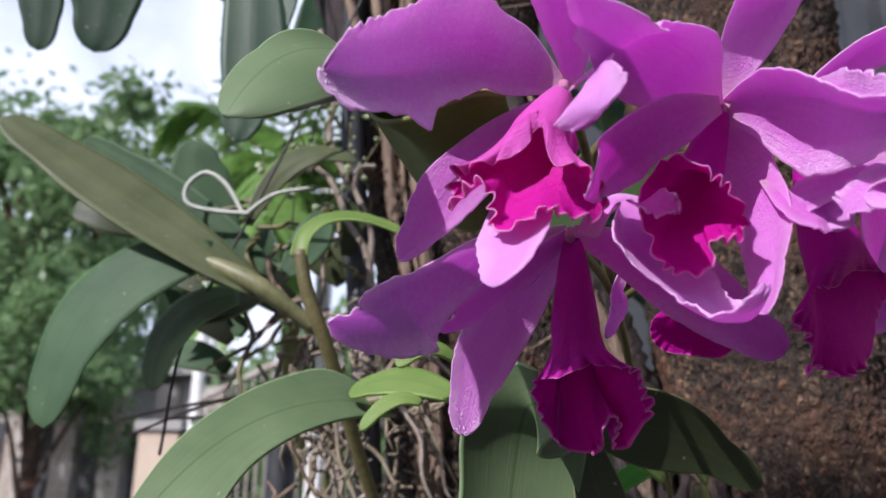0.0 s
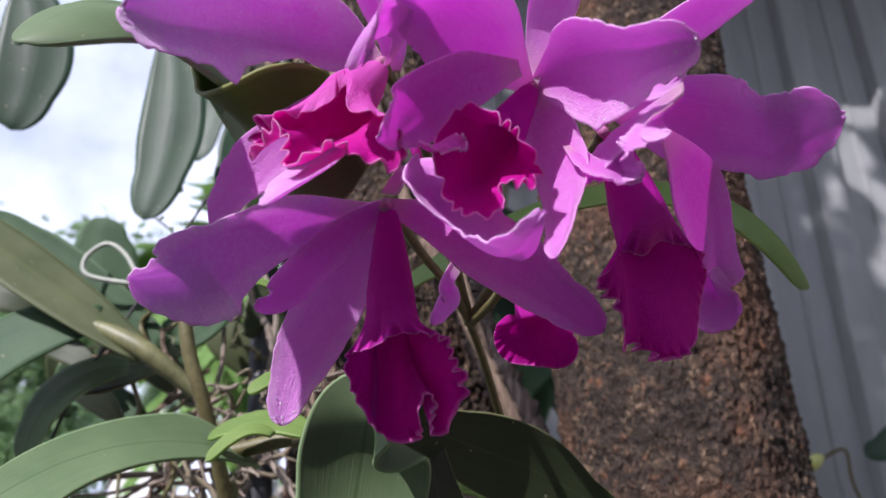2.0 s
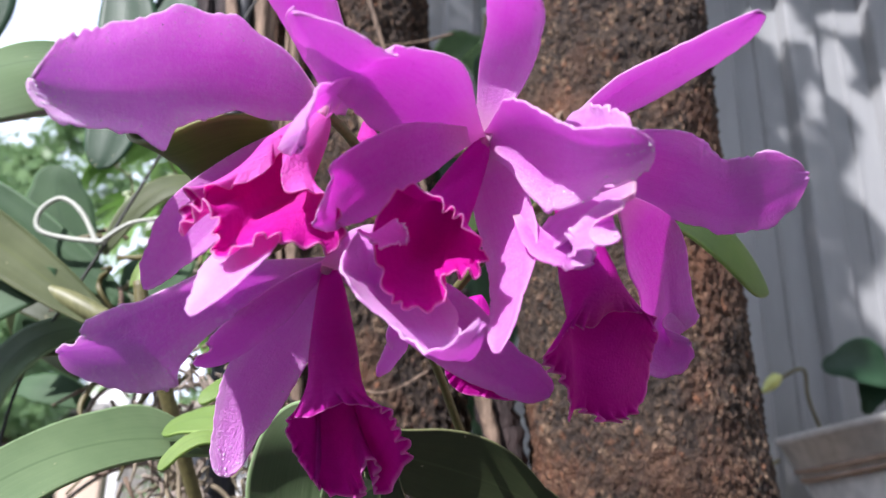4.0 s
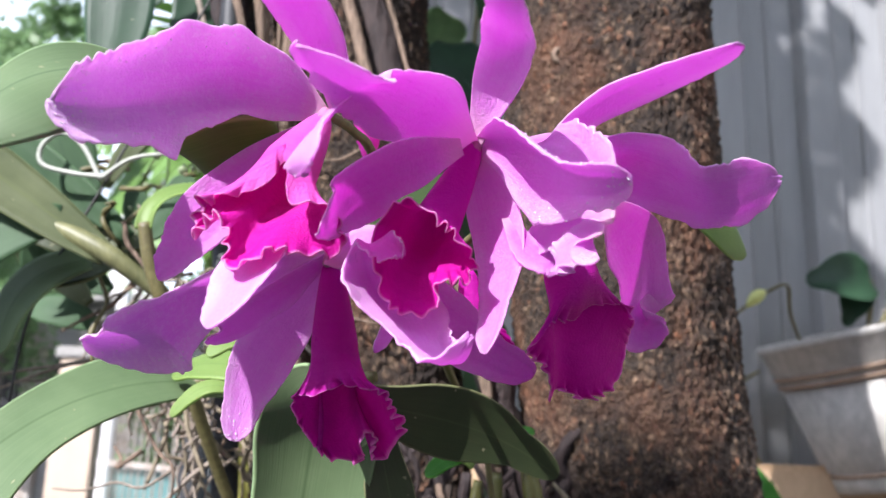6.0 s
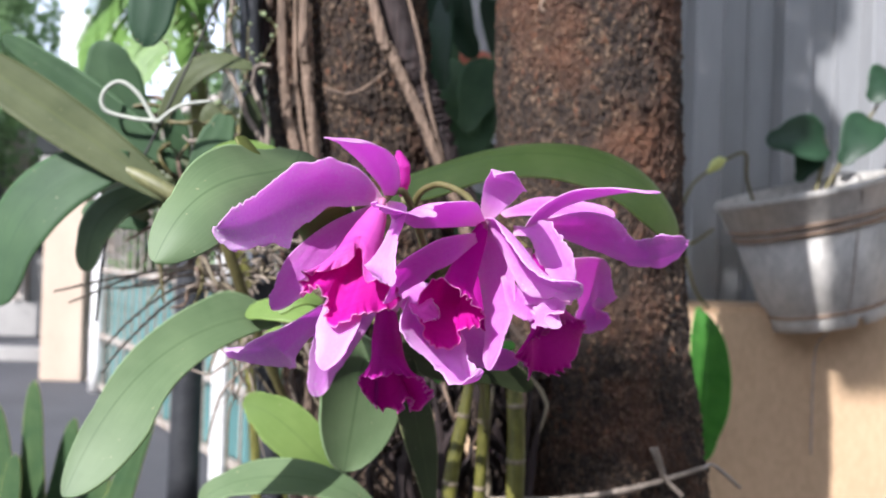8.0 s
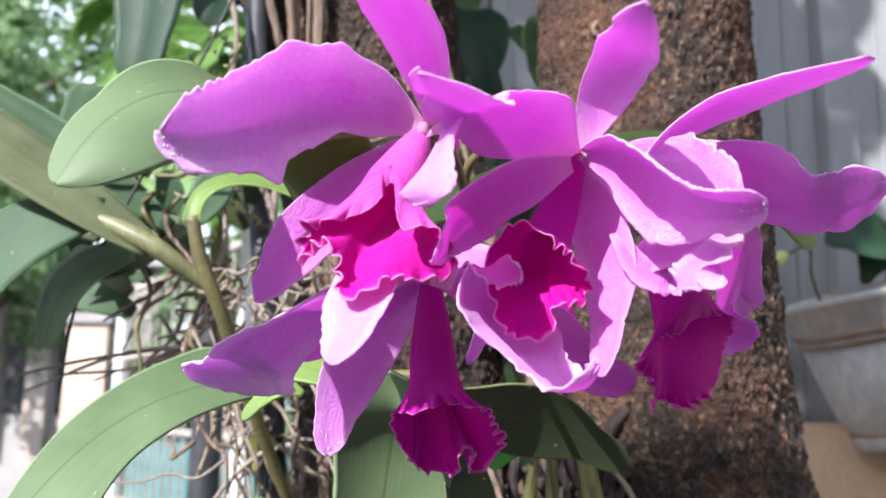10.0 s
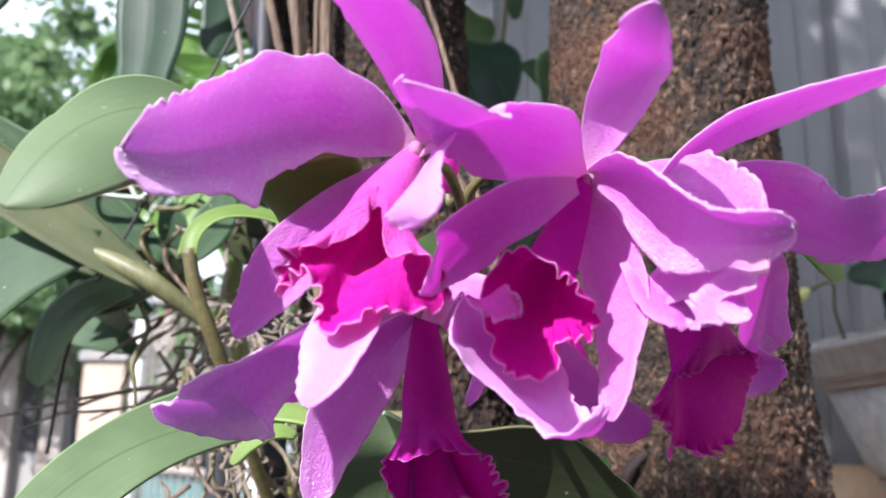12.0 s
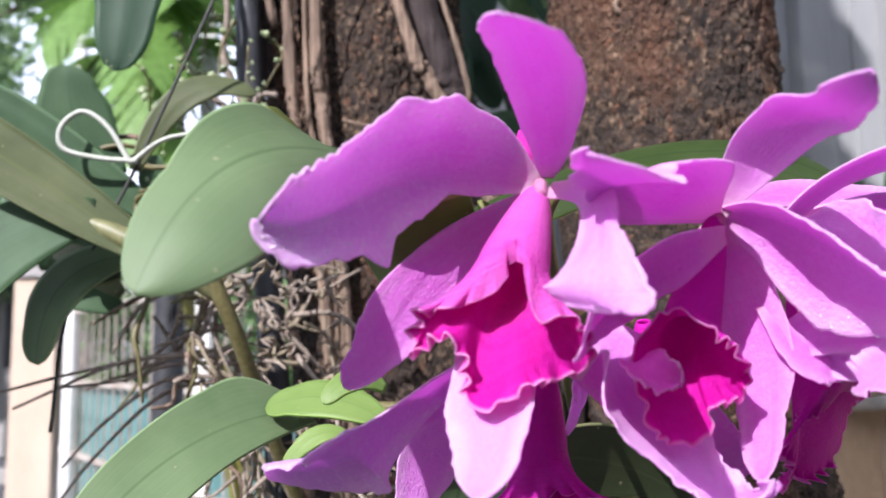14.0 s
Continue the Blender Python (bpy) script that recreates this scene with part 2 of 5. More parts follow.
# near-black green: dark foliage with deep shade put into the colour too
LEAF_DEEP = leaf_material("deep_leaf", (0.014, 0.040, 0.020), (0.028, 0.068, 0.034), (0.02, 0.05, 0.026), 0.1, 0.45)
LEAF_GLOSS = leaf_material("glossy_leaf", (0.05, 0.20, 0.03), (0.11, 0.35, 0.06), (0.14, 0.38, 0.09), 0.45, 0.22, None, 0.5)
LEAF_SNAKE = leaf_material("banded_leaf", (0.04, 0.09, 0.04), (0.09, 0.15, 0.06), (0.05, 0.1, 0.04), 0.1, 0.4, (0.45, 0.45, 0.12))
LEAF_FAR = leaf_material("tree_leaf", (0.12, 0.21, 0.09), (0.24, 0.36, 0.16), (0.14, 0.24, 0.09), 0.5)
LEAF_PALM = leaf_material("palm_leaf", (0.10, 0.20, 0.04), (0.18, 0.32, 0.08), (0.2, 0.3, 0.08), 0.35)
BARK = bark_material("bark", (0.016, 0.010, 0.008), (0.138, 0.083, 0.052), (0.38, 0.255, 0.16), (0.35, 0.135, 0.06))
VINE = plain("vine_bark", (0.06, 0.040, 0.028), (0.27, 0.19, 0.135), 60, 0.85, 0, 0.9, 0.004, (1, 1, 0.08), 5.0, 0.5)
VINE_DARK = plain("dark_vine", (0.006, 0.0035, 0.004), (0.042, 0.026, 0.024), 50, 0.8, 0, 0.9, 0.004, (1, 1, 0.08), 5.0, 0.5)
ROOT = plain("root_grey", (0.13, 0.10, 0.076), (0.34, 0.285, 0.23), 90, 0.8, 0, 0.15, 0.0003)
# wide range from dark to yellow: the canes' shade and sunlit spots are painted in
BULB = plain("cane_green", (0.03, 0.033, 0.010), (0.20, 0.19, 0.042), 34, 0.4, 0, 0.2, 0.001, (1, 1, 0.35))
SHEATH = plain("dry_sheath", (0.12, 0.095, 0.06), (0.30, 0.25, 0.17), 60, 0.8, 0, 0.4, 0.001, (1, 1, 0.2))
CREAM = plain("cream_paint", (0.52, 0.355, 0.21), (0.60, 0.425, 0.265), 3, 0.7, 0, 0.2, 0.002, (1, 1, 0.6), 30, 0.2)
SIDING = plain("siding_paint", (0.23, 0.238, 0.242), (0.29, 0.296, 0.30), 2.5, 0.45, 0, 0.05, 0.001, (1, 1, 0.25), 12, 0.15)
POT = plain("pot_plastic", (0.34, 0.315, 0.275), (0.48, 0.465, 0.43), 9, 0.45, 0, 0.15, 0.001, (1, 1, 0.5), 7, 0.35)
SOIL = plain("soil", (0.03, 0.02, 0.015), (0.08, 0.055, 0.04), 40, 0.95, 0, 0.8, 0.01)
ASPHALT = plain("asphalt", (0.045, 0.045, 0.05), (0.08, 0.08, 0.088), 1.2, 0.85, 0, 0.4, 0.006, (1, 1, 1), 60)
WHITE = plain("white_paint", (0.56, 0.55, 0.53), (0.72, 0.72, 0.70), 3, 0.5, 0, 0.1, 0.001, (1, 1, 0.3), 20)
FENCE_PAINT = plain("worn_white_paint", (0.24, 0.17, 0.12), (0.48, 0.46, 0.42), 5, 0.6, 0, 0.3, 0.001, (1, 1, 0.4), 8, 0.3)
RUST = plain("pot_stain", (0.20, 0.13, 0.085), (0.36, 0.27, 0.20), 22, 0.7, 0, 0.2, 0.001)
# teal darkened to hold the shade that nothing here casts on the sheet
TEAL = plain("teal_sheet", (0.06, 0.16, 0.155), (0.12, 0.25, 0.24), 2, 0.6, 0, 0.1, 0.001, (1, 1, 0.2), 15)
IRON = plain("dark_iron", (0.02, 0.022, 0.026), (0.05, 0.052, 0.055), 10, 0.55, 0.3)
CORD = plain("black_cord", (0.015, 0.015, 0.014), (0.035, 0.035, 0.03), 80, 0.6)
TIE = plain("white_tie", (0.32, 0.34, 0.29), (0.46, 0.48, 0.41), 120, 0.5)
WIRE = plain("grey_wire", (0.26, 0.22, 0.19), (0.42, 0.38, 0.34), 90, 0.7)
CLAY = plain("red_clay", (0.50, 0.14, 0.09), (0.62, 0.22, 0.15), 12, 0.8)
CONCRETE = plain("concrete", (0.24, 0.23, 0.215), (0.36, 0.35, 0.33), 2, 0.85, 0, 0.3, 0.003, (1, 1, 1), 40)
BULB_OLIVE = plain("bulb_olive", (0.09, 0.10, 0.04), (0.19, 0.19, 0.085), 50, 0.5, 0, 0.2, 0.001, (1, 1, 0.3))
STUCCO = plain("pink_cream_paint", (0.42, 0.33, 0.25), (0.52, 0.42, 0.33), 3, 0.75, 0, 0.2, 0.002, (1, 1, 0.6), 30, 0.2)
BUD = plain("bud_yellow", (0.50, 0.55, 0.14), (0.66, 0.68, 0.25), 90, 0.45)


DEW, dew_tree, dew_bsdf, _ = node_material("dew")
dew_bsdf.inputs["Transmission Weight"].default_value, dew_bsdf.inputs["IOR"].default_value, dew_bsdf.inputs["Roughness"].default_value = 0.08, 1.33, 0.06
dew_bsdf.inputs["Base Color"].default_value = (0.92, 0.86, 0.94, 1)


# ---- builders ----
def thing(name, label, category, group="", at=(0, 0, 0)):
    ob = new(name)
    ob.location = at
    ob.empty_display_size = 0.02
    return tagged(ob, label, category, group)


def link(name, mesh, material, parent=None, label=""):
    ob = new(name, mesh)
    mesh.materials.clear()
    mesh.materials.append(material)
    if parent is not None:
        ob.parent = parent
        p = parent
        off = Matrix()
        while p is not None:
            off = Matrix.Translation(p.location) @ off
            p = p.parent
        ob.matrix_parent_inverse = off.inverted()
    return tagged(ob, label)


def part(name, bm, material, parent=None, label="", smooth=True):
    mesh = bpy.data.meshes.new(name)
    bm.normal_update()
    bm.to_mesh(mesh)
    bm.free()
    if smooth:
        mesh.shade_smooth()
    return link(name, mesh, material, parent, label)


def grid_mesh(name, pts, uv, closed=False):
    """pts: rows x columns x 3; uv: rows x columns x 2."""
    r, c = pts.shape[:2]
    faces = [(i * c + j, i * c + (j + 1) % c, (i + 1) * c + (j + 1) % c, (i + 1) * c + j)
             for i in range(r - 1) for j in range(c if closed else c - 1)]
    mesh = bpy.data.meshes.new(name)
    mesh.from_pydata(pts.reshape(-1, 3).tolist(), [], faces)
    layer = mesh.uv_layers.new(name="blade")
    idx = np.zeros(len(mesh.loops), dtype=np.int32)
    mesh.loops.foreach_get("vertex_index", idx)
    layer.data.foreach_set("uv", uv.reshape(-1, 2)[idx].astype(np.float32).ravel())
    mesh.shade_smooth()
    return mesh


def unit(a):
    return a / np.linalg.norm(a, axis=-1, keepdims=True)


def hermite(u, xs, ys):
    xs, ys = np.array(xs, float), np.array(ys, float)
    s = np.gradient(ys, xs)
    i = np.clip(np.searchsorted(xs, u) - 1, 0, len(xs) - 2)
    h = xs[i + 1] - xs[i]
    k = (u - xs[i]) / h
    return (2 * k**3 - 3 * k**2 + 1) * ys[i] + (k**3 - 2 * k**2 + k) * h * s[i] + (3 * k**2 - 2 * k**3) * ys[i + 1] + (k**3 - k**2) * h * s[i + 1]


def spine(mid, u):
    k = (0, 1 / 3, 2 / 3, 1)
    p = np.zeros((len(u), 3))
    for i in range(4):
        w = np.ones(len(u))
        for j in range(4):
            if j != i:
                w = w * (u - k[j]) / (k[i] - k[j])
        p += w[:, None] * np.array(mid[i])
    return p


def half_width(u, w, foot):
    a = hermite(np.minimum(u, 0.8), [0, 0.16, 0.32, 0.48, 0.64, 0.8], [foot, *w])
    return a * np.sqrt(np.clip(1 - (np.clip(u - 0.8, 0, 1) / 0.2) ** 2, 0, 1))


def wander(rng, u, knots):
    """A smooth random line over u, about one high."""
    return hermite(np.asarray(u, float), np.linspace(-0.02, 1.02, knots), rng.randn(knots) * 0.75)


def blade(name, mid, face, twist, left, right, cup_left, cup_right, material, parent, label="",
          ruffle=0.0, waves=5.0, seed=0, rows=110, cols=37, thick=0.0005, foot=0.0025, fold=0.0, lobes=()):
    """A petal or leaf: a midrib through four points, half-widths on either side, cupped, waved edges."""
    u = np.linspace(0, 1, rows)
    u = 1 - (1 - u) ** 1.25
    v = np.linspace(-1, 1, cols)
    p = spine(mid, u)
    tang = unit(spine(mid, u + 1e-3) - spine(mid, u - 1e-3))
    f = np.array(face, float)
    n = unit(f - (tang @ f)[:, None] * tang)
    a = np.radians(twist) * u
    n = n * np.cos(a)[:, None] + np.cross(tang, n) * np.sin(a)[:, None]
    s = np.cross(tang, n)
    rng = np.random.RandomState(seed)
    ph = rng.rand(8) * 6.28
    wl, wr = half_width(u, left, foot), half_width(u, right, foot)
    for lobe_side, place, spread, size in lobes:
        swell_out = size * np.exp(-((u - place) / spread) ** 2)
        wl, wr = (wl + swell_out, wr) if lobe_side < 0 else (wl, wr + swell_out)
    uu, vv = np.meshgrid(u, v, indexing="ij")
    w = np.where(vv < 0, wl[:, None], wr[:, None])
    c = np.where(vv < 0, cup_left, cup_right)
    side = np.where(vv < 0, 0, 3)
    edge = np.abs(vv) ** 3
    def both(knots):
        l, r = wander(rng, u, knots), wander(rng, u, knots)
        return np.where(vv < 0, l[:, None], r[:, None])

    tipward = 0.35 + 1.5 * uu**2
    wave = both(int(waves) + 3) * 1.1 + (both(int(waves) * 4 + 4) * 0.35 + both(int(waves) * 8 + 5) * 0.16) * tipward
    swell = 0.5 * np.sin(uu * 4.1 + vv * 1.7 + ph[6]) + 0.5 * np.sin(uu * 7.3 - vv * 2.6 + ph[7])
    grow = np.clip(uu * 2.2, 0, 1)
    pleat = wander(rng, (v + 1) / 2, 9)[None, :] * (0.4 + 0.6 * wander(rng, u, 6)[:, None])
    up = c * w * vv**2 + ruffle * edge * wave * grow + ruffle * 0.95 * swell * grow + ruffle * 0.5 * pleat * grow * (1 - vv**4) + fold * w * (np.abs(vv) - 1) * 0.5
    wide = w * vv + ruffle * 0.6 * edge * np.sign(vv) * both(int(waves) * 2 + 4) * grow
    wide = wide + ruffle * 0.4 * np.abs(vv) ** 10 * np.sign(vv) * (both(60) * 0.8 + both(26)) * grow * tipward
    along = ruffle * 0.5 * uu**10 * wander(rng, (v + 1) / 2, 17)[None, :]
    pts = p[:, None, :] + s[:, None, :] * wide[..., None] + n[:, None, :] * up[..., None] + tang[:, None, :] * along[..., None]
    mesh = grid_mesh(name, pts, np.stack([uu, vv * 0.5 + 0.5], -1))
    ob = link(name, mesh, material, parent, label)
    if thick:
        mod = ob.modifiers.new("thickness", "SOLIDIFY")
        mod.thickness, mod.offset = thick, 0.0
    return ob


def lip(name, foot, throat, radius, rim, material, outer, parent, label="", frill=0.0011, waves=28, seed=0, lobe=0.0):
    """The trumpet of an orchid: a tube from its foot to the throat, opening to a frilled rim.
    rim: points round the mouth, from the right by the bottom, the left and the top."""
    foot, throat = np.array(foot, float), np.array(throat, float)
    rim = np.array(rim, float)
    if len(rim) == 4:
        r, l, t, d = rim
        mid = (r + l) / 2
        ang = np.arange(12) * np.pi / 6
        rim = np.array([mid + max(np.cos(a), 0) * (r - mid) - min(np.cos(a), 0) * (l - mid) + max(np.sin(a), 0) * (d - mid) - min(np.sin(a), 0) * (t - mid) for a in ang])
    cols, rows = 420, 40
    n = len(rim)
    closed = np.vstack([rim, rim, rim])
    dense = np.stack([hermite(np.linspace(n, 2 * n, 600, endpoint=False), np.arange(3 * n), closed[:, c]) for c in range(3)], 1)
    arc = np.concatenate([[0], np.cumsum(np.linalg.norm(np.diff(np.vstack([dense, dense[:1]]), axis=0), axis=1))])
    s = np.linspace(0, 1, cols, endpoint=False)
    edge = np.stack([np.interp(s * arc[-1], arc, np.append(dense[:, c], dense[0, c])) for c in range(3)], 1)
    phi = s * 2 * np.pi
    ax = unit(throat - foot)
    across_line = rim[0] - rim[n // 2]
    sx = unit(across_line - (across_line @ ax) * ax)
    sy = np.cross(ax, sx)
    if sy @ (rim[n // 4] - rim[(3 * n) // 4]) < 0:
        sy = -sy
    rng = np.random.RandomState(seed)

    def ring(knots):
        y = rng.randn(knots) * 0.75
        k = np.arange(-knots, 2 * knots)
        return hermite(s, k / knots, y[k % knots])

    a = throat + (sx * np.cos(phi)[:, None] + sy * np.sin(phi)[:, None]) * radius
    run = edge - a
    size = np.linalg.norm(run, axis=1)[:, None]
    out = unit(run)
    tang = unit(np.roll(edge, -2, 0) - np.roll(edge, 2, 0))
    side = unit(np.cross(tang, out))
    phase = 2 * np.pi * waves * s + 3.6 * ring(9) + 2.2 * ring(21)
    depth = np.clip(0.8 + 0.9 * ring(13), 0.12, 2.2)
    wave = (np.sin(phase) + 0.25 * np.sin(2.1 * phase + 3 * ring(17))) * depth + 0.5 * ring(30)
    push = 0.3 * np.cos(phase + 0.8) * depth + 0.8 * ring(18) + 0.12 * ring(90)
    slow = ring(8)
    edge = edge + out * (lobe * ring(8))[:, None] + side * (lobe * 0.9 * ring(7))[:, None]
    pts = np.zeros((rows, cols, 3))
    uu = np.zeros((rows, cols))
    for i in range(rows):
        k = i / (rows - 1)
        if k < 0.35:
            q = k / 0.35
            r = 0.0022 + (radius - 0.0022) * q**0.7
            pts[i] = foot + (throat - foot) * q + (sx * np.cos(phi)[:, None] + sy * np.sin(phi)[:, None]) * r
        else:
            q = 1 - (1 - (k - 0.35) / 0.65) ** 1.3
            h1 = ax * size * 0.8
            e = (out * 0.8 + unit(out - ax * (out @ ax)[:, None]) * 0.35) * size
            pts[i] = (2 * q**3 - 3 * q**2 + 1) * a + (q**3 - 2 * q**2 + q) * h1 + (3 * q**2 - 2 * q**3) * edge + (q**3 - q**2) * e
            g = np.exp(-(((1 - q) * size[:, 0]) / 0.0024) ** 1.5)
            reach = np.clip(size[:, 0] / 0.012, 0.25, 1.0)
            pts[i] += side * (frill * reach * (g * wave + 0.9 * q**3 * slow))[:, None] + out * (frill * reach * g * push * 0.6)[:, None]
        uu[i] = k
    vv = np.broadcast_to((0.5 + 0.5 * np.linspace(0, 1, rows))[:, None], (rows, cols))
    mesh = grid_mesh(name, pts, np.stack([uu, vv], -1), closed=True)
    ob = link(name, mesh, material, parent, label)
    face = mesh.polygons[cols * 4 + 5]
    away = np.array(face.center) - foot
    away = away - (away @ ax) * ax
    outward = np.array(face.normal) @ away > 0
    mesh.materials.clear()
    for m in ((outer, material) if outward else (material, outer)):
        mesh.materials.append(m)
    mod = ob.modifiers.new("thickness", "SOLIDIFY")
    mod.thickness, mod.offset, mod.material_offset = 0.0004, 0.0, 1
    return ob


def smooth_path(points, steps=8):
    """A smooth line through the points."""
    p = [Vector(q) for q in points]
    p = [p[0] * 2 - p[1]] + p + [p[-1] * 2 - p[-2]]
    out = []
    for i in range(1, len(p) - 2):
        for k in range(steps):
            s = k / steps
            out.append(0.5 * (2 * p[i] + (p[i + 1] - p[i - 1]) * s + (2 * p[i - 1] - 5 * p[i] + 4 * p[i + 1] - p[i + 2]) * s * s
                              + (3 * p[i] - p[i - 1] - 3 * p[i + 1] + p[i + 2]) * s**3))
    out.append(p[-2])
    return out


def rope(points, radii, sides=8, steps=8, bumps=0.0, seed=0, bm=None):
    """A round, tapering line through points."""
    line = smooth_path(points, steps)
    bm = bm or bmesh.new()
    rng = random.Random(seed)
    rings = []
    n = len(line)
    up = Vector((0.31, 0.22, 0.93))
    for i, q in enumerate(line):
        k = i / (n - 1) * (len(radii) - 1)
        j = min(int(k), len(radii) - 2) if len(radii) > 1 else 0
        r = radii[j] + (radii[min(j + 1, len(radii) - 1)] - radii[j]) * (k - j)
        d = (line[min(i + 1, n - 1)] - line[max(i - 1, 0)]).normalized()
        a = d.cross(up)
        a = a.normalized() if a.length > 1e-5 else d.orthogonal().normalized()
        b = d.cross(a)
        rings.append([bm.verts.new(q + (a * math.cos(t) + b * math.sin(t)) * r * (1 + bumps * rng.uniform(-1, 1)))
                      for t in (6.2832 * s / sides for s in range(sides))])
    for x, y in zip(rings, rings[1:]):
        for s in range(sides):
            bm.faces.new((x[s], x[(s + 1) % sides], y[(s + 1) % sides], y[s]))
    bm.faces.new(rings[0][::-1])
    bm.faces.new(rings[-1])
    return bm


def box(lo, hi, bevel=0.0, bm=None):
    bm = bm or bmesh.new()
    g = bmesh.ops.create_cube(bm, size=1.0)["verts"]
    lo, hi = Vector(lo), Vector(hi)
    for v in g:
        v.co = Vector([lo[i] + (v.co[i] + 0.5) * (hi[i] - lo[i]) for i in range(3)])
    if bevel:
        es = list({e for v in g for e in v.link_edges})
        bmesh.ops.bevel(bm, geom=es, offset=bevel, segments=2, affect="EDGES")
    return bm


# ---- ground, road, walls ----
bm = bmesh.new()
bmesh.ops.create_grid(bm, x_segments=60, y_segments=60, size=400)
for v in bm.verts:
    v.co.z = 0
tagged(part("ground", bm, ASPHALT, None, "", False), "grey asphalt and concrete ground", "ground", kind="structure")

# the wall and all that stands by it are drawn a ninth too large, then set back at true size
BACK = Matrix.Translation((-0.0035, -0.040, 0.1235)) @ Matrix.Scale(0.9, 4)

wall = tagged(part("wall_low", box((-0.235, 1.35, -0.137), (3.55, 1.62, 1.148), 0.012), CREAM, None, "", False),
              "low cream-painted garden wall with a flat top", "wall", kind="structure")


def siding(x0, x1, y, z0, z1, pitch=0.219):
    """Upright box-profile metal sheet with raised ribs."""
    xs = []
    x = x0
    while x < x1:
        for dx, dy in ((0.0, 0.0), (0.012, -0.034), (0.016, -0.038), (0.078, -0.038), (0.082, -0.034), (0.096, 0.0), (0.150, 0.0), (0.154, -0.005), (0.160, -0.005), (0.164, 0.0)):
            xs.append((x + dx, y + dy))
        x += pitch
    bm = bmesh.new()
    a = [bm.verts.new((p, q, z0)) for p, q in xs]
    b = [bm.verts.new((p, q, z1)) for p, q in xs]
    c = [bm.verts.new((p, q + 0.02, z0)) for p, q in xs]
    d = [bm.verts.new((p, q + 0.02, z1)) for p, q in xs]
    for i in range(len(xs) - 1):
        bm.faces.new((a[i], a[i + 1], b[i + 1], b[i]))
        bm.faces.new((c[i + 1], c[i], d[i], d[i + 1]))
        bm.faces.new((b[i], b[i + 1], d[i + 1], d[i]))
        bm.faces.new((a[i + 1], a[i], c[i], c[i + 1]))
    return bm


wall_siding = tagged(part("wall_siding", siding(-0.247, 3.5, 1.7, 0.9, 3.40), SIDING, None, "", False),
       "pale grey upright ribbed metal siding", "wall", kind="structure")
wall_back = tagged(part("wall_back", box((-0.2, 1.75, -0.137), (3.55, 1.95, 3.4)), CONCRETE, None, "", False), "plain concrete wall behind the siding", "wall", kind="structure")


# two unseen walls, added to dim the sky light from behind and beside the camera
tagged(part("wall_block_rear", box((-2.5, -3.6, 0), (3.4, -3.4, 3.0)), CONCRETE, None, "", False), "plain unseen concrete wall added across the yard to cut sky light", "wall", kind="structure")
tagged(part("wall_block_side", box((3.2, -3.4, 0), (3.4, 1.95, 3.4)), CONCRETE, None, "", False), "plain unseen concrete side wall added to cut sky light", "wall", kind="structure")
# unseen eave, added to keep sky light off the siding
roof = tagged(part("roof", box((-0.4, 0.75, 3.42), (3.55, 2.6, 3.48), 0.01), CONCRETE, None, "", False), "plain unseen roof edge added to shade the siding", "roof", kind="structure")


# ---- tree trunks ----
def trunk(name, label, line, radii, seed, material=BARK):
    pts = smooth_path(line, 10)
    n = len(pts)
    rng = np.random.RandomState(seed)
    ph = rng.rand(6) * 6.28
    P = np.array([list(p) for p in pts])
    # close rings where the camera sees the bark from near by
    height = np.concatenate([np.linspace(0, 0.92, 24), np.arange(0.925, 1.72, 0.0023), np.linspace(1.73, P[-1, 2], 40)])
    rows, cols = len(height), 290
    k = np.interp(height, P[:, 2], np.arange(n))
    z = np.stack([np.interp(k, np.arange(n), P[:, i]) for i in range(3)], 1)
    r = np.interp(k / (n - 1), np.linspace(0, 1, len(radii)), radii)
    phi = np.concatenate([np.linspace(np.pi * 0.93, np.pi * 2.07, 250), np.linspace(np.pi * 2.07, np.pi * 2.93, 42)[1:-1]])
    zz, pp = np.meshgrid(z[:, 2], phi, indexing="ij")
    lump = 0.03 * np.sin(3 * pp + zz * 3 + ph[0]) + 0.02 * np.sin(5 * pp - zz * 7 + ph[1]) + 0.015 * np.sin(2 * pp + zz * 13 + ph[2])
    fine = np.zeros_like(lump)
    for i in range(rows):
        for j in range(cols):
            q = Vector((math.cos(phi[j]) * 0.085, math.sin(phi[j]) * 0.085, z[i, 2] * 0.85 + seed))
            fine[i, j] = noise.noise(q * 28) * 0.0022 + noise.noise(q * 75) * 0.0022 + abs(noise.noise(q * 160)) * 0.0042 + noise.noise(q * 300) * 0.0026
    rad = r[:, None] * (1 + lump) + fine
    pts3 = np.stack([z[:, 0][:, None] + rad * np.cos(pp), z[:, 1][:, None] + rad * np.sin(pp), zz], -1)
    t = thing(name, label, "tree trunk")
    link("trunk", grid_mesh("trunk", pts3, np.stack([pp, zz], -1), closed=True), material, t)
    return t


tree_a = trunk("tree", "rough brown tree trunk with rusty bark and a knot hole",
               [(0.185, 0.43, 0), (0.175, 0.43, 0.6), (0.168, 0.43, 1.0), (0.142, 0.43, 1.2), (0.128, 0.43, 1.45), (0.12, 0.43, 1.8), (0.0, 0.44, 2.5), (-0.15, 0.46, 3.6)],
               [0.12, 0.10, 0.086, 0.088, 0.083, 0.082, 0.07], 3)
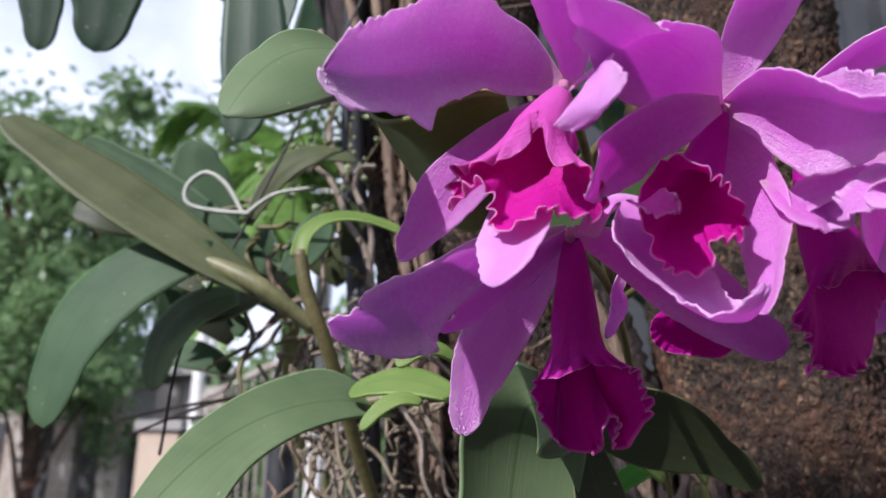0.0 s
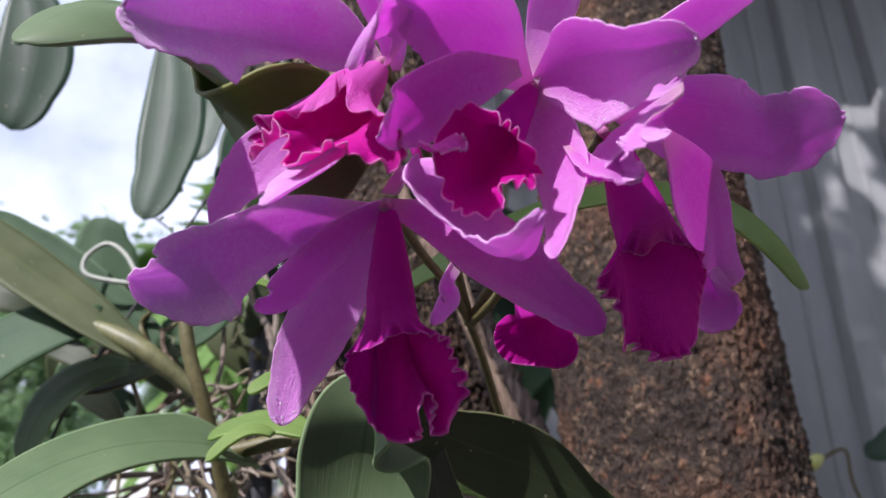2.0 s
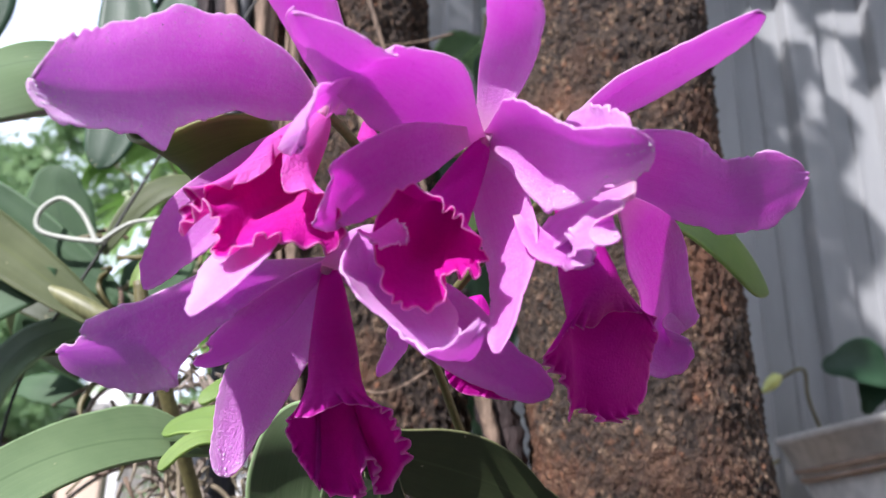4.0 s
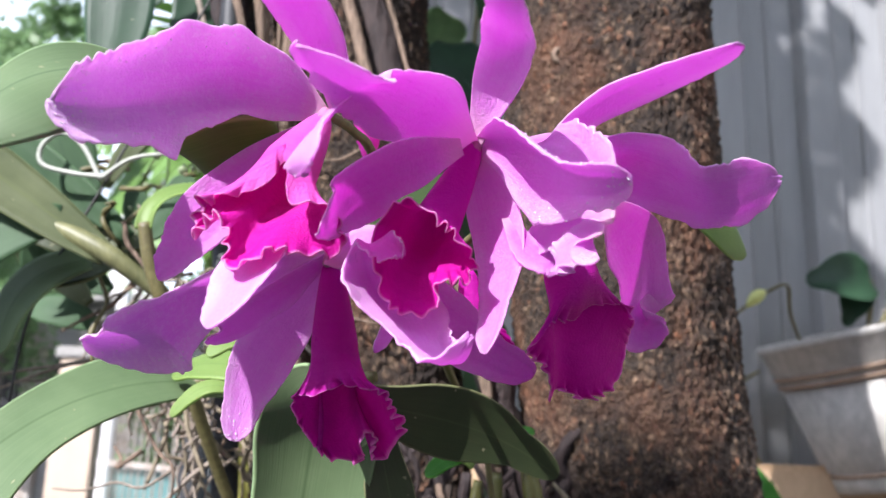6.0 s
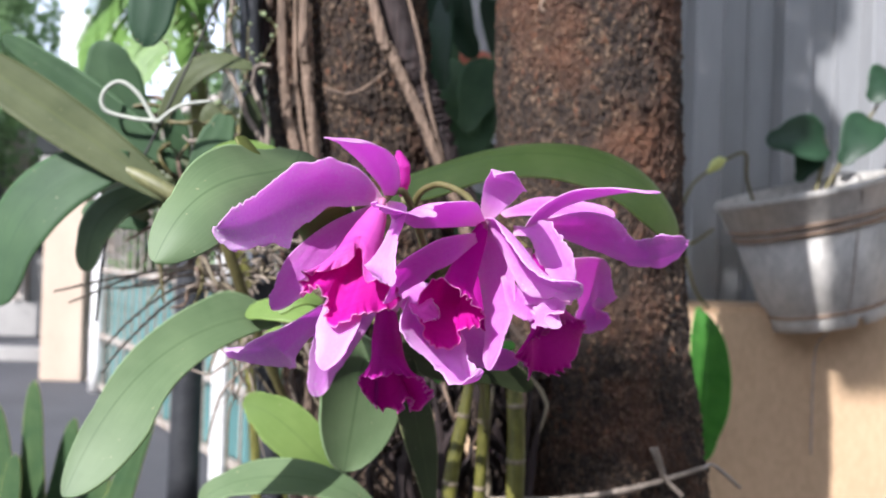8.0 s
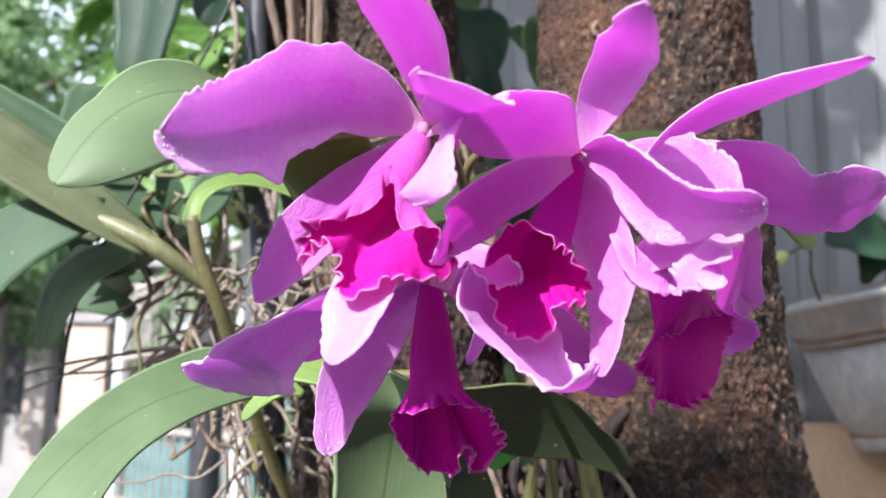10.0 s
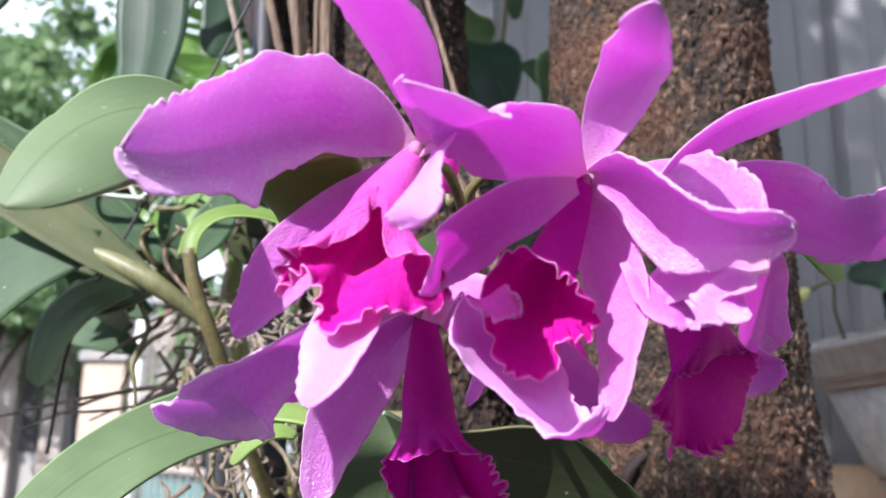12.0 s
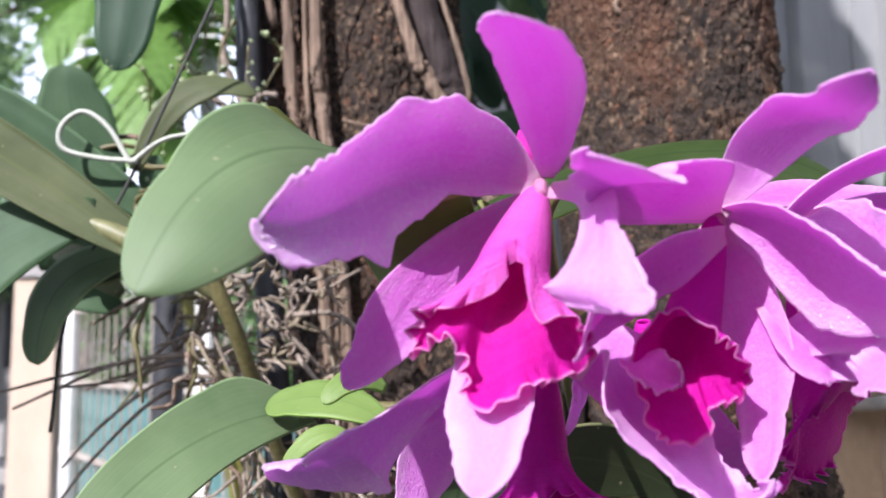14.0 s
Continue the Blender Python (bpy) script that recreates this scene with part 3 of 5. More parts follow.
tree_b = trunk("tree", "brown tree trunk overgrown with hanging vines",
               [(-0.02, 0.5, 0), (-0.035, 0.5, 0.6), (-0.06, 0.5, 1.0), (-0.085, 0.5, 1.3), (-0.11, 0.5, 1.5), (-0.15, 0.52, 2.4), (-0.2, 0.55, 3.6)],
               [0.13, 0.10, 0.09, 0.085, 0.083, 0.08, 0.07], 8)
for line, rr in (([(-0.19, 0.43, 1.9), (-0.163, 0.412, 1.467), (-0.155, 0.408, 1.37), (-0.138, 0.405, 1.29), (-0.125, 0.41, 1.1), (-0.12, 0.41, 0.7)], [0.0045, 0.005, 0.004]),
                 ([(-0.16, 0.43, 1.9), (-0.150, 0.41, 1.467), (-0.143, 0.408, 1.37), (-0.131, 0.408, 1.30), (-0.12, 0.41, 1.15)], [0.002, 0.0024, 0.002]),
                 ([(-0.155, 0.43, 1.9), (-0.142, 0.406, 1.468), (-0.137, 0.404, 1.40), (-0.127, 0.404, 1.326), (-0.115, 0.41, 1.15), (-0.11, 0.41, 0.7)], [0.0045, 0.005, 0.0045]),
                 ([(-0.2, 0.45, 1.9), (-0.078, 0.402, 1.470), (-0.058, 0.401, 1.42), (-0.014, 0.402, 1.328), (0.03, 0.41, 1.2), (0.05, 0.42, 0.9)], [0.005, 0.0055, 0.005]),
                 ([(-0.17, 0.45, 1.9), (-0.043, 0.404, 1.470), (-0.026, 0.402, 1.39), (-0.006, 0.405, 1.32), (0.03, 0.42, 1.2)], [0.002, 0.0024, 0.002]),
                 ([(-0.18, 0.47, 1.9), (-0.058, 0.425, 1.468), (-0.028, 0.422, 1.39), (-0.006, 0.422, 1.330), (0.04, 0.43, 1.2), (0.06, 0.44, 0.9)], [0.014, 0.0155, 0.015])):
    part("vine", rope(line, rr, 9, 30, 0.22, 5), VINE_DARK if rr[0] > 0.01 else VINE, tree_b)
# old stems that join the trunk from above
for k, (line, rr) in enumerate((([(-0.26, 0.47, 2.3), (-0.215, 0.44, 1.75), (-0.195, 0.43, 1.55), (-0.178, 0.43, 1.42)], [0.012, 0.011, 0.009, 0.004]),
                                ([(-0.31, 0.48, 2.3), (-0.25, 0.45, 1.8), (-0.215, 0.44, 1.6), (-0.185, 0.43, 1.45)], [0.014, 0.013, 0.011, 0.004]),
                                ([(-0.36, 0.50, 2.3), (-0.285, 0.46, 1.8), (-0.236, 0.45, 1.62), (-0.195, 0.44, 1.47)], [0.015, 0.014, 0.011, 0.004]),
                                ([(-0.27, 0.44, 2.3), (-0.236, 0.42, 1.8), (-0.205, 0.41, 1.6), (-0.172, 0.41, 1.46)], [0.006, 0.006, 0.005, 0.003]),
                                ([(-0.33, 0.47, 2.3), (-0.262, 0.45, 1.78), (-0.228, 0.45, 1.60), (-0.20, 0.44, 1.49)], [0.008, 0.007, 0.006, 0.003]),
                                ([(-0.20, 0.43, 2.3), (-0.19, 0.42, 1.8), (-0.178, 0.41, 1.6), (-0.160, 0.41, 1.45)], [0.007, 0.006, 0.006, 0.003]))):
    part("vine", rope(line, rr, 9, 12, 0.2, 20 + k), VINE if k in (3, 5) else VINE_DARK, tree_b)

# ---- orchid flowers ----
GROUP = "flowers of the orchid cluster"
f1 = thing("orchid_flower", "lilac orchid flower with a frilled hot-pink lip", "flower", GROUP, (-0.048, 0.002, 1.259))
f1_left = blade("petal", [(-0.0489, 0.0016, 1.2583), (-0.0755, -0.0072, 1.2594), (-0.0973, -0.0263, 1.2482), (-0.1148, -0.0415, 1.2428)], (0.35, -0.82, -0.45), 4, (0.0054, 0.0052, 0.0067, 0.0108, 0.0085), (0.0140, 0.0186, 0.0225, 0.0200, 0.0148), 0.35, 0.40, PETAL_FROST, f1, "broad lilac petal with a frilled tip", ruffle=0.0013, waves=3, seed=1, lobes=((-1, 0.60, 0.035, 0.0052), (-1, 0.80, 0.05, 0.002), (1, 0.34, 0.05, 0.0022)))
blade("petal", [(-0.0467, -0.0007, 1.2571), (-0.0418, -0.0358, 1.2437), (-0.0463, -0.0472, 1.2312), (-0.0456, -0.0465, 1.2232)], (-0.71, -0.32, 0.62), -8, (0.0068, 0.0052, 0.0053, 0.0110, 0.0200), (0.0020, 0.0070, 0.0123, 0.0155, 0.0170), 0.02, -0.08, PETAL_SUNLIT, f1, "", ruffle=0.0008, waves=2, seed=2)
blade("sepal", [(-0.0458, 0.0082, 1.2622), (-0.0480, -0.0121, 1.2725), (-0.0554, -0.0376, 1.2795), (-0.0668, -0.0660, 1.2780)], (0.14, -0.20, -0.97), -17, (0.0043, 0.0069, 0.0084, 0.0092, 0.0087), (0.0054, 0.0071, 0.0091, 0.0101, 0.0092), 0.07, 0.23, PETAL_PALE, f1, "", ruffle=0.0004, waves=2, seed=3)
blade("sepal", [(-0.0483, 0.0024, 1.2562), (-0.0781, 0.0068, 1.2348), (-0.0881, 0.0072, 1.2176), (-0.1002, 0.0142, 1.2066)], (0.18, -0.96, -0.22), 2, (0.0112, 0.0108, 0.0094, 0.0065, 0.0028), (0.0056, 0.0078, 0.0100, 0.0101, 0.0083), 0.12, 0.07, PETAL, f1, "", ruffle=0.0004, waves=2, seed=4)
blade("sepal", [(-0.0500, 0.0095, 1.2523), (-0.0608, -0.0047, 1.2207), (-0.0640, -0.0224, 1.1992), (-0.0706, -0.0337, 1.1845)], (-0.23, -0.65, 0.72), 11, (0.0064, 0.0084, 0.0096, 0.0092, 0.0069), (0.0059, 0.0087, 0.0109, 0.0119, 0.0093), 0.21, 0.14, PETAL_SUNLIT, f1, "", ruffle=0.0004, waves=2, seed=5)
lip("lip", (-0.049, 0.001, 1.257), (-0.0565, -0.008, 1.238), 0.0086,
    [(-0.0404, -0.0128, 1.2098), (-0.0512, -0.0216, 1.2079), (-0.0594, -0.0285, 1.2049), (-0.0655, -0.0260, 1.2001), (-0.0715, -0.0200, 1.2039), (-0.0746, -0.0193, 1.2156), (-0.0827, -0.0118, 1.2141), (-0.0807, -0.0136, 1.2233), (-0.0695, -0.0133, 1.2271), (-0.0613, -0.0131, 1.2315), (-0.0568, -0.0145, 1.2409), (-0.0553, -0.0187, 1.2300), (-0.0536, -0.0210, 1.2213), (-0.0456, -0.0175, 1.2224)],
    LIP_BRIGHT, LIP_OUTER, f1, "hot-pink trumpet lip with a frilled edge", seed=11, waves=27, frill=0.0019, lobe=0.0009)

f2 = thing("orchid_flower", "lilac orchid flower facing out with a dark magenta lip", "flower", GROUP, (0, 0.005, 1.251))
blade("petal", [(-0.0017, 0.0026, 1.2502), (-0.0287, -0.0262, 1.2545), (-0.0360, -0.0326, 1.2526), (-0.0487, -0.0554, 1.2548)], (0.30, -0.40, -0.87), -31, (0.0143, 0.0135, 0.0118, 0.0096, 0.0078), (0.0156, 0.0136, 0.0131, 0.0138, 0.0141), 0.10, 0.16, PETAL_PALE, f2, "", ruffle=0.0010, seed=6)
f2_right = blade("petal", [(0.0000, 0.0047, 1.2506), (0.0131, -0.0185, 1.2396), (0.0215, -0.0358, 1.2276), (0.0365, -0.0488, 1.2236)], (-0.75, -0.49, -0.44), 26, (0.0089, 0.0135, 0.0152, 0.0137, 0.0109), (0.0088, 0.0141, 0.0158, 0.0126, 0.0075), 0.47, 0.35, PETAL_PALE, f2, "", ruffle=0.0007, seed=7)
blade("sepal", [(-0.0013, 0.0020, 1.2502), (0.0069, -0.0262, 1.2683), (0.0071, -0.0459, 1.2663), (0.0046, -0.0658, 1.2676)], (-0.57, -0.22, -0.79), 14, (0.0073, 0.0081, 0.0097, 0.0094, 0.0079), (0.0069, 0.0078, 0.0075, 0.0069, 0.0041), 0.13, 0.20, PETAL_PALE, f2, "", ruffle=0.0004, waves=2, seed=8)
blade("sepal", [(-0.0057, -0.0152, 1.2431), (-0.0282, -0.0172, 1.2309), (-0.0382, -0.0145, 1.2229), (-0.0453, -0.0229, 1.2132)], (0.58, -0.76, -0.28), -19, (0.0067, 0.0071, 0.0090, 0.0075, 0.0049), (0.0087, 0.0107, 0.0122, 0.0121, 0.0107), 0.11, 0.19, PETAL, f2, "", ruffle=0.0004, waves=2, seed=9)
blade("sepal", [(-0.0016, 0.0061, 1.2490), (0.0062, 0.0033, 1.2233), (0.0079, -0.0033, 1.2053), (0.0029, -0.0095, 1.1830)], (-0.53, -0.82, 0.19), 18, (0.0098, 0.0102, 0.0096, 0.0080, 0.0045), (0.0078, 0.0091, 0.0096, 0.0092, 0.0077), 0.14, -0.00, PETAL, f2, "", ruffle=0.0004, waves=2, seed=10)
blade("petal", [(0.0100, 0.0000, 1.2261), (0.0154, -0.0067, 1.2141), (0.0208, -0.0076, 1.2118), (0.0279, -0.0086, 1.2084)], (-0.03, -0.91, 0.42), -1, (0.0038, 0.0057, 0.0066, 0.0067, 0.0056), (0.0037, 0.0058, 0.0068, 0.0069, 0.0057), 0.09, 0.11, PETAL, f2, "", ruffle=0.0008, seed=12)
lip("lip", (-0.001, 0.002, 1.249), (-0.0120, -0.007, 1.2225), 0.0070,
    [(-0.0012, -0.0151, 1.2087), (-0.0032, -0.0143, 1.2035), (-0.0115, -0.0171, 1.2014), (-0.0103, -0.0154, 1.1971), (-0.0161, -0.0141, 1.1919), (-0.0250, -0.0169, 1.1953), (-0.0283, -0.0176, 1.2022), (-0.0303, -0.0175, 1.2090), (-0.0304, -0.0177, 1.2159), (-0.0239, -0.0211, 1.2233), (-0.0147, -0.0243, 1.2208), (-0.0048, -0.0224, 1.2147)],
    LIP, LIP_TUBE, f2, "dark magenta trumpet lip with a frilled edge", seed=13, waves=17, frill=0.0009)
blade("lip_lobe", [(-0.0312, -0.0172, 1.2120), (-0.0290, -0.0215, 1.2112), (-0.0255, -0.0240, 1.2095), (-0.0212, -0.0243, 1.2082)], (0.3, -0.85, 0.4), 12, (0.0045, 0.0054, 0.0056, 0.0050, 0.0038), (0.0045, 0.0052, 0.0052, 0.0046, 0.0036), 0.35, 0.25, LIP_OUTER, f2, "folded magenta side lobe of the lip", ruffle=0.0009, waves=6, seed=41, foot=0.003)

f3 = thing("orchid_flower", "lilac orchid flower turned aside with a hanging magenta lip", "flower", GROUP, (0.022, 0.01, 1.238))
blade("sepal", [(0.0214, 0.0143, 1.2470), (0.0362, 0.0005, 1.2623), (0.0543, -0.0181, 1.2667), (0.0664, -0.0463, 1.2633)], (-0.09, -0.34, -0.94), 14, (0.0046, 0.0064, 0.0075, 0.0069, 0.0059), (0.0049, 0.0063, 0.0083, 0.0085, 0.0080), 0.13, 0.01, PETAL_PALE, f3, "", ruffle=0.0003, waves=2, seed=14)
blade("petal", [(0.0271, 0.0177, 1.2522), (0.0596, 0.0184, 1.2460), (0.0749, 0.0133, 1.2377), (0.0983, 0.0090, 1.2443)], (0.09, -0.35, -0.93), -9, (0.0154, 0.0186, 0.0188, 0.0162, 0.0155), (0.0143, 0.0148, 0.0134, 0.0154, 0.0134), -0.08, 0.04, PETAL_PALE, f3, "", ruffle=0.0012, seed=15)
blade("sepal", [(0.0397, 0.0044, 1.2331), (0.0601, 0.0416, 1.2206), (0.0647, 0.0619, 1.2074), (0.0725, 0.0600, 1.2054)], (0.41, -0.77, -0.49), -3, (0.0101, 0.0119, 0.0123, 0.0134, 0.0130), (0.0123, 0.0108, 0.0109, 0.0115, 0.0118), 0.09, 0.09, PETAL, f3, "", ruffle=0.001, waves=3, seed=16)
blade("sepal", [(0.0092, 0.0150, 1.2548), (0.0282, 0.0217, 1.2593), (0.0457, 0.0209, 1.2582), (0.0627, 0.0112, 1.2546)], (-0.13, -0.65, 0.74), 2, (0.0038, 0.0068, 0.0080, 0.0078, 0.0074), (0.0051, 0.0064, 0.0073, 0.0076, 0.0073), 0.14, 0.10, PETAL, f3, "", ruffle=0.0004, waves=2, seed=17)
blade("petal", [(0.0132, 0.0000, 1.2468), (0.0232, -0.0129, 1.2460), (0.0287, -0.0229, 1.2380), (0.0359, -0.0348, 1.2258)], (-0.90, -0.32, 0.29), 7, (0.0012, 0.0056, 0.0080, 0.0089, 0.0095), (0.0032, 0.0054, 0.0075, 0.0090, 0.0101), 0.26, 0.09, PETAL_PALE, f3, "", ruffle=0.0008, seed=18)
blade("petal", [(0.0347, -0.0368, 1.2177), (0.0204, -0.0093, 1.2180), (0.0192, -0.0031, 1.2167), (0.0276, -0.0123, 1.2077)], (-0.77, -0.61, 0.20), 2, (0.0040, 0.0048, 0.0053, 0.0057, 0.0058), (0.0051, 0.0061, 0.0067, 0.0063, 0.0047), 0.12, 0.11, PETAL_PALE, f3, "", ruffle=0.0008, seed=19)
blade("petal", [(0.0290, -0.0367, 1.2112), (0.0293, -0.0299, 1.2134), (0.0236, -0.0268, 1.2082), (0.0204, -0.0227, 1.2055)], (-0.66, -0.72, 0.20), 5, (0.0096, 0.0085, 0.0073, 0.0053, 0.0015), (0.0029, 0.0054, 0.0066, 0.0076, 0.0062), 0.07, 0.05, PETAL_PALE, f3, "", ruffle=0.0008, seed=33)
lip("lip", (0.024, 0.008, 1.236), (0.031, 0.014, 1.212), 0.0085, [(0.0557, 0.0442, 1.1935), (0.0522, 0.0494, 1.1815), (0.0412, 0.0434, 1.1748), (0.0313, 0.0359, 1.1764), (0.0259, 0.0330, 1.1724), (0.0232, 0.0242, 1.1796), (0.0165, 0.0140, 1.1849), (0.0202, 0.0128, 1.1887), (0.0249, 0.0112, 1.1963), (0.0324, 0.0151, 1.1968), (0.0397, 0.0155, 1.2022), (0.0542, 0.0292, 1.2036)],
    LIP_DEEP, LIP_TUBE, f3, "dark magenta trumpet lip hanging down", seed=20, lobe=0.0012, frill=0.0019)

f4 = thing("orchid_flower", "lilac orchid flower nodding down with a long dark lip", "flower", GROUP, (-0.046, 0.02, 1.217))
f4_left = blade("petal", [(-0.0477, 0.0297, 1.2212), (-0.0919, 0.0087, 1.1953), (-0.1021, 0.0096, 1.1881), (-0.1208, 0.0120, 1.1861)], (-0.02, -0.55, -0.84), -21, (0.0075, 0.0139, 0.0172, 0.0176, 0.0159), (0.0130, 0.0111, 0.0129, 0.0136, 0.0101), 0.39, 0.18, PETAL_FROST, f4, "", ruffle=0.0011, seed=21)
blade("petal", [(-0.0427, -0.0003, 1.2086), (-0.0277, -0.0012, 1.2140), (-0.0129, -0.0078, 1.1885), (-0.0022, -0.0293, 1.1851)], (-0.09, -0.74, 0.67), 7, (0.0040, 0.0070, 0.0080, 0.0070, 0.0040), (0.0094, 0.0164, 0.0204, 0.0135, 0.0106), 0.10, 0.68, PETAL_PALE, f4, "", ruffle=0.0011, waves=8, seed=22, foot=0.004)
f4_low = blade("sepal", [(-0.0470, 0.0237, 1.2170), (-0.0653, 0.0490, 1.1989), (-0.0775, 0.0576, 1.1790), (-0.0821, 0.0599, 1.1574)], (0.09, -0.82, -0.57), 1, (0.0073, 0.0103, 0.0116, 0.0109, 0.0079), (0.0085, 0.0102, 0.0115, 0.0099, 0.0062), 0.09, 0.11, PETAL_PALE, f4, "", ruffle=0.0004, waves=2, seed=23)
blade("sepal", [(-0.0461, 0.0201, 1.2168), (-0.0201, 0.0162, 1.2037), (-0.0014, 0.0172, 1.1900), (0.0217, 0.0359, 1.1819)], (0.03, -0.93, -0.37), 6, (0.0063, 0.0093, 0.0106, 0.0099, 0.0072), (0.0065, 0.0096, 0.0107, 0.0098, 0.0073), 0.16, 0.14, PETAL, f4, "", ruffle=0.0004, waves=2, seed=24)
blade("sepal", [(-0.0460, 0.0201, 1.2172), (-0.0627, 0.0211, 1.2043), (-0.0780, 0.0360, 1.1963), (-0.0882, 0.0350, 1.1907)], (0.28, -0.57, -0.77), -14, (0.0044, 0.0068, 0.0080, 0.0080, 0.0066), (0.0044, 0.0069, 0.0081, 0.0082, 0.0067), 0.04, 0.17, PETAL, f4, "", ruffle=0.0004, waves=2, seed=25)
lip("lip", (-0.046, 0.018, 1.214), (-0.045, 0.030, 1.190), 0.0075, [(-0.0214, 0.0361, 1.1627), (-0.0239, 0.0418, 1.1592), (-0.0297, 0.0511, 1.1519), (-0.0335, 0.0403, 1.1626), (-0.0393, 0.0541, 1.1519), (-0.0491, 0.0522, 1.1540), (-0.0560, 0.0460, 1.1608), (-0.0602, 0.0363, 1.1694), (-0.0537, 0.0315, 1.1708), (-0.0455, 0.0282, 1.1738), (-0.0347, 0.0232, 1.1750), (-0.0255, 0.0254, 1.1720)],
    LIP_DEEP, LIP_TUBE, f4, "long dark magenta trumpet lip hanging down", seed=26, lobe=0.0009, frill=0.0017)

f5 = thing("orchid_flower", "lilac orchid flower behind with a dark magenta lip", "flower", GROUP, (-0.005, 0.07, 1.22))
blade("sepal", [(-0.0253, 0.0546, 1.2129), (-0.0284, 0.0548, 1.2042), (-0.0275, 0.0564, 1.2021), (-0.0330, 0.0500, 1.1895)], (0.61, -0.79, -0.05), -13, (0.0028, 0.0042, 0.0049, 0.0049, 0.0040), (0.0028, 0.0042, 0.0049, 0.0048, 0.0040), 0.04, 0.15, PETAL, f5, "", ruffle=0.0003, waves=2, seed=27)
lip("lip", (0.0, 0.075, 1.225), (0.004, 0.082, 1.207), 0.007, [(0.021, 0.088, 1.195), (-0.010, 0.090, 1.203), (0.006, 0.08, 1.206), (0.004, 0.095, 1.19)],
    LIP_DEEP, LIP_TUBE, f5, "", seed=28, lobe=0.0016, frill=0.0006, waves=18)

# ---- orchid plant ----
plant = thing("orchid_plant", "orchid plant with leathery green leaves on the tree", "plant", "", (0.03, 0.33, 1.04))
blade("leaf", [(-0.1010, 0.1054, 1.2921), (-0.1032, 0.0265, 1.2725), (-0.1205, -0.0195, 1.2612), (-0.1389, -0.0441, 1.2278)], (0.16, -0.95, 0.26), 25, (0.0182, 0.0192, 0.0201, 0.0206, 0.0198), (0.0246, 0.0231, 0.0212, 0.0174, 0.0101), -0.42, 0.04, LEAF, plant, "broad grey-green leathery leaf", thick=0.0016, foot=0.012)
blade("leaf", [(-0.1294, 0.2163, 1.1866), (-0.1626, 0.1713, 1.1820), (-0.1977, 0.1287, 1.1539), (-0.2217, 0.0845, 1.0936)], (-0.03, -0.85, 0.53), 1, (0.0132, 0.0169, 0.0198, 0.0227, 0.0295), (0.0247, 0.0222, 0.0186, 0.0150, 0.0090), 0.06, 0.10, LEAF, plant, "long arching grey-green leaf", thick=0.0016, foot=0.008)
blade("leaf", [(-0.0502, 0.0952, 1.1747), (-0.0584, 0.1046, 1.1727), (-0.0629, 0.1209, 1.1573), (-0.0712, 0.1323, 1.0995)], (0.02, -1.00, -0.08), -14, (0.0176, 0.0221, 0.0252, 0.0271, 0.0266), (0.0165, 0.0202, 0.0229, 0.0239, 0.0218), 0.26, 0.25, LEAF, plant, "hanging grey-green leaf", thick=0.0016, foot=0.012)
blade("leaf", [(-0.0564, 0.1946, 1.2751), (0.0185, 0.1495, 1.2985), (0.0876, 0.1314, 1.2931), (0.1387, 0.1533, 1.2540)], (-0.14, -0.80, 0.58), -15, (0.0084, 0.0129, 0.0171, 0.0199, 0.0212), (0.0201, 0.0173, 0.0184, 0.0219, 0.0249), -0.33, -0.18, LEAF_FRESH, plant, "arching fresh green leaf", thick=0.0014, foot=0.01)
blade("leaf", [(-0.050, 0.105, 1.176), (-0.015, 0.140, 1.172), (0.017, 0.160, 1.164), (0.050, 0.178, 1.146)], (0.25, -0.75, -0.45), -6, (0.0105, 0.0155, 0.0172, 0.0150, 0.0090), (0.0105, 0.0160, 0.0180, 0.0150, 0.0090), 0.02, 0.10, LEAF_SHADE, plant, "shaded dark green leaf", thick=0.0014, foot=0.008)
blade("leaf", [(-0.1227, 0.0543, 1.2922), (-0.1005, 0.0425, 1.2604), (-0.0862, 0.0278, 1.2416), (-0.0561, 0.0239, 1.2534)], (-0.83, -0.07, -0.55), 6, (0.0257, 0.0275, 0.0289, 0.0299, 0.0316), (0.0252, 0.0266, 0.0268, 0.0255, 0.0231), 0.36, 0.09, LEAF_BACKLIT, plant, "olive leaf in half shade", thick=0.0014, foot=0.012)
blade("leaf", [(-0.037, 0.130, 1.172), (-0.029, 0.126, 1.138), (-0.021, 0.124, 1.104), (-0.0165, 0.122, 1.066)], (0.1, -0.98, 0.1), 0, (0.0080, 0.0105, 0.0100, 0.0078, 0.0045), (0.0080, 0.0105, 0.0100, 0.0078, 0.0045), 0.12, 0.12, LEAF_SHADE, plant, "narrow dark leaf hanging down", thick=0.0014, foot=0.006)
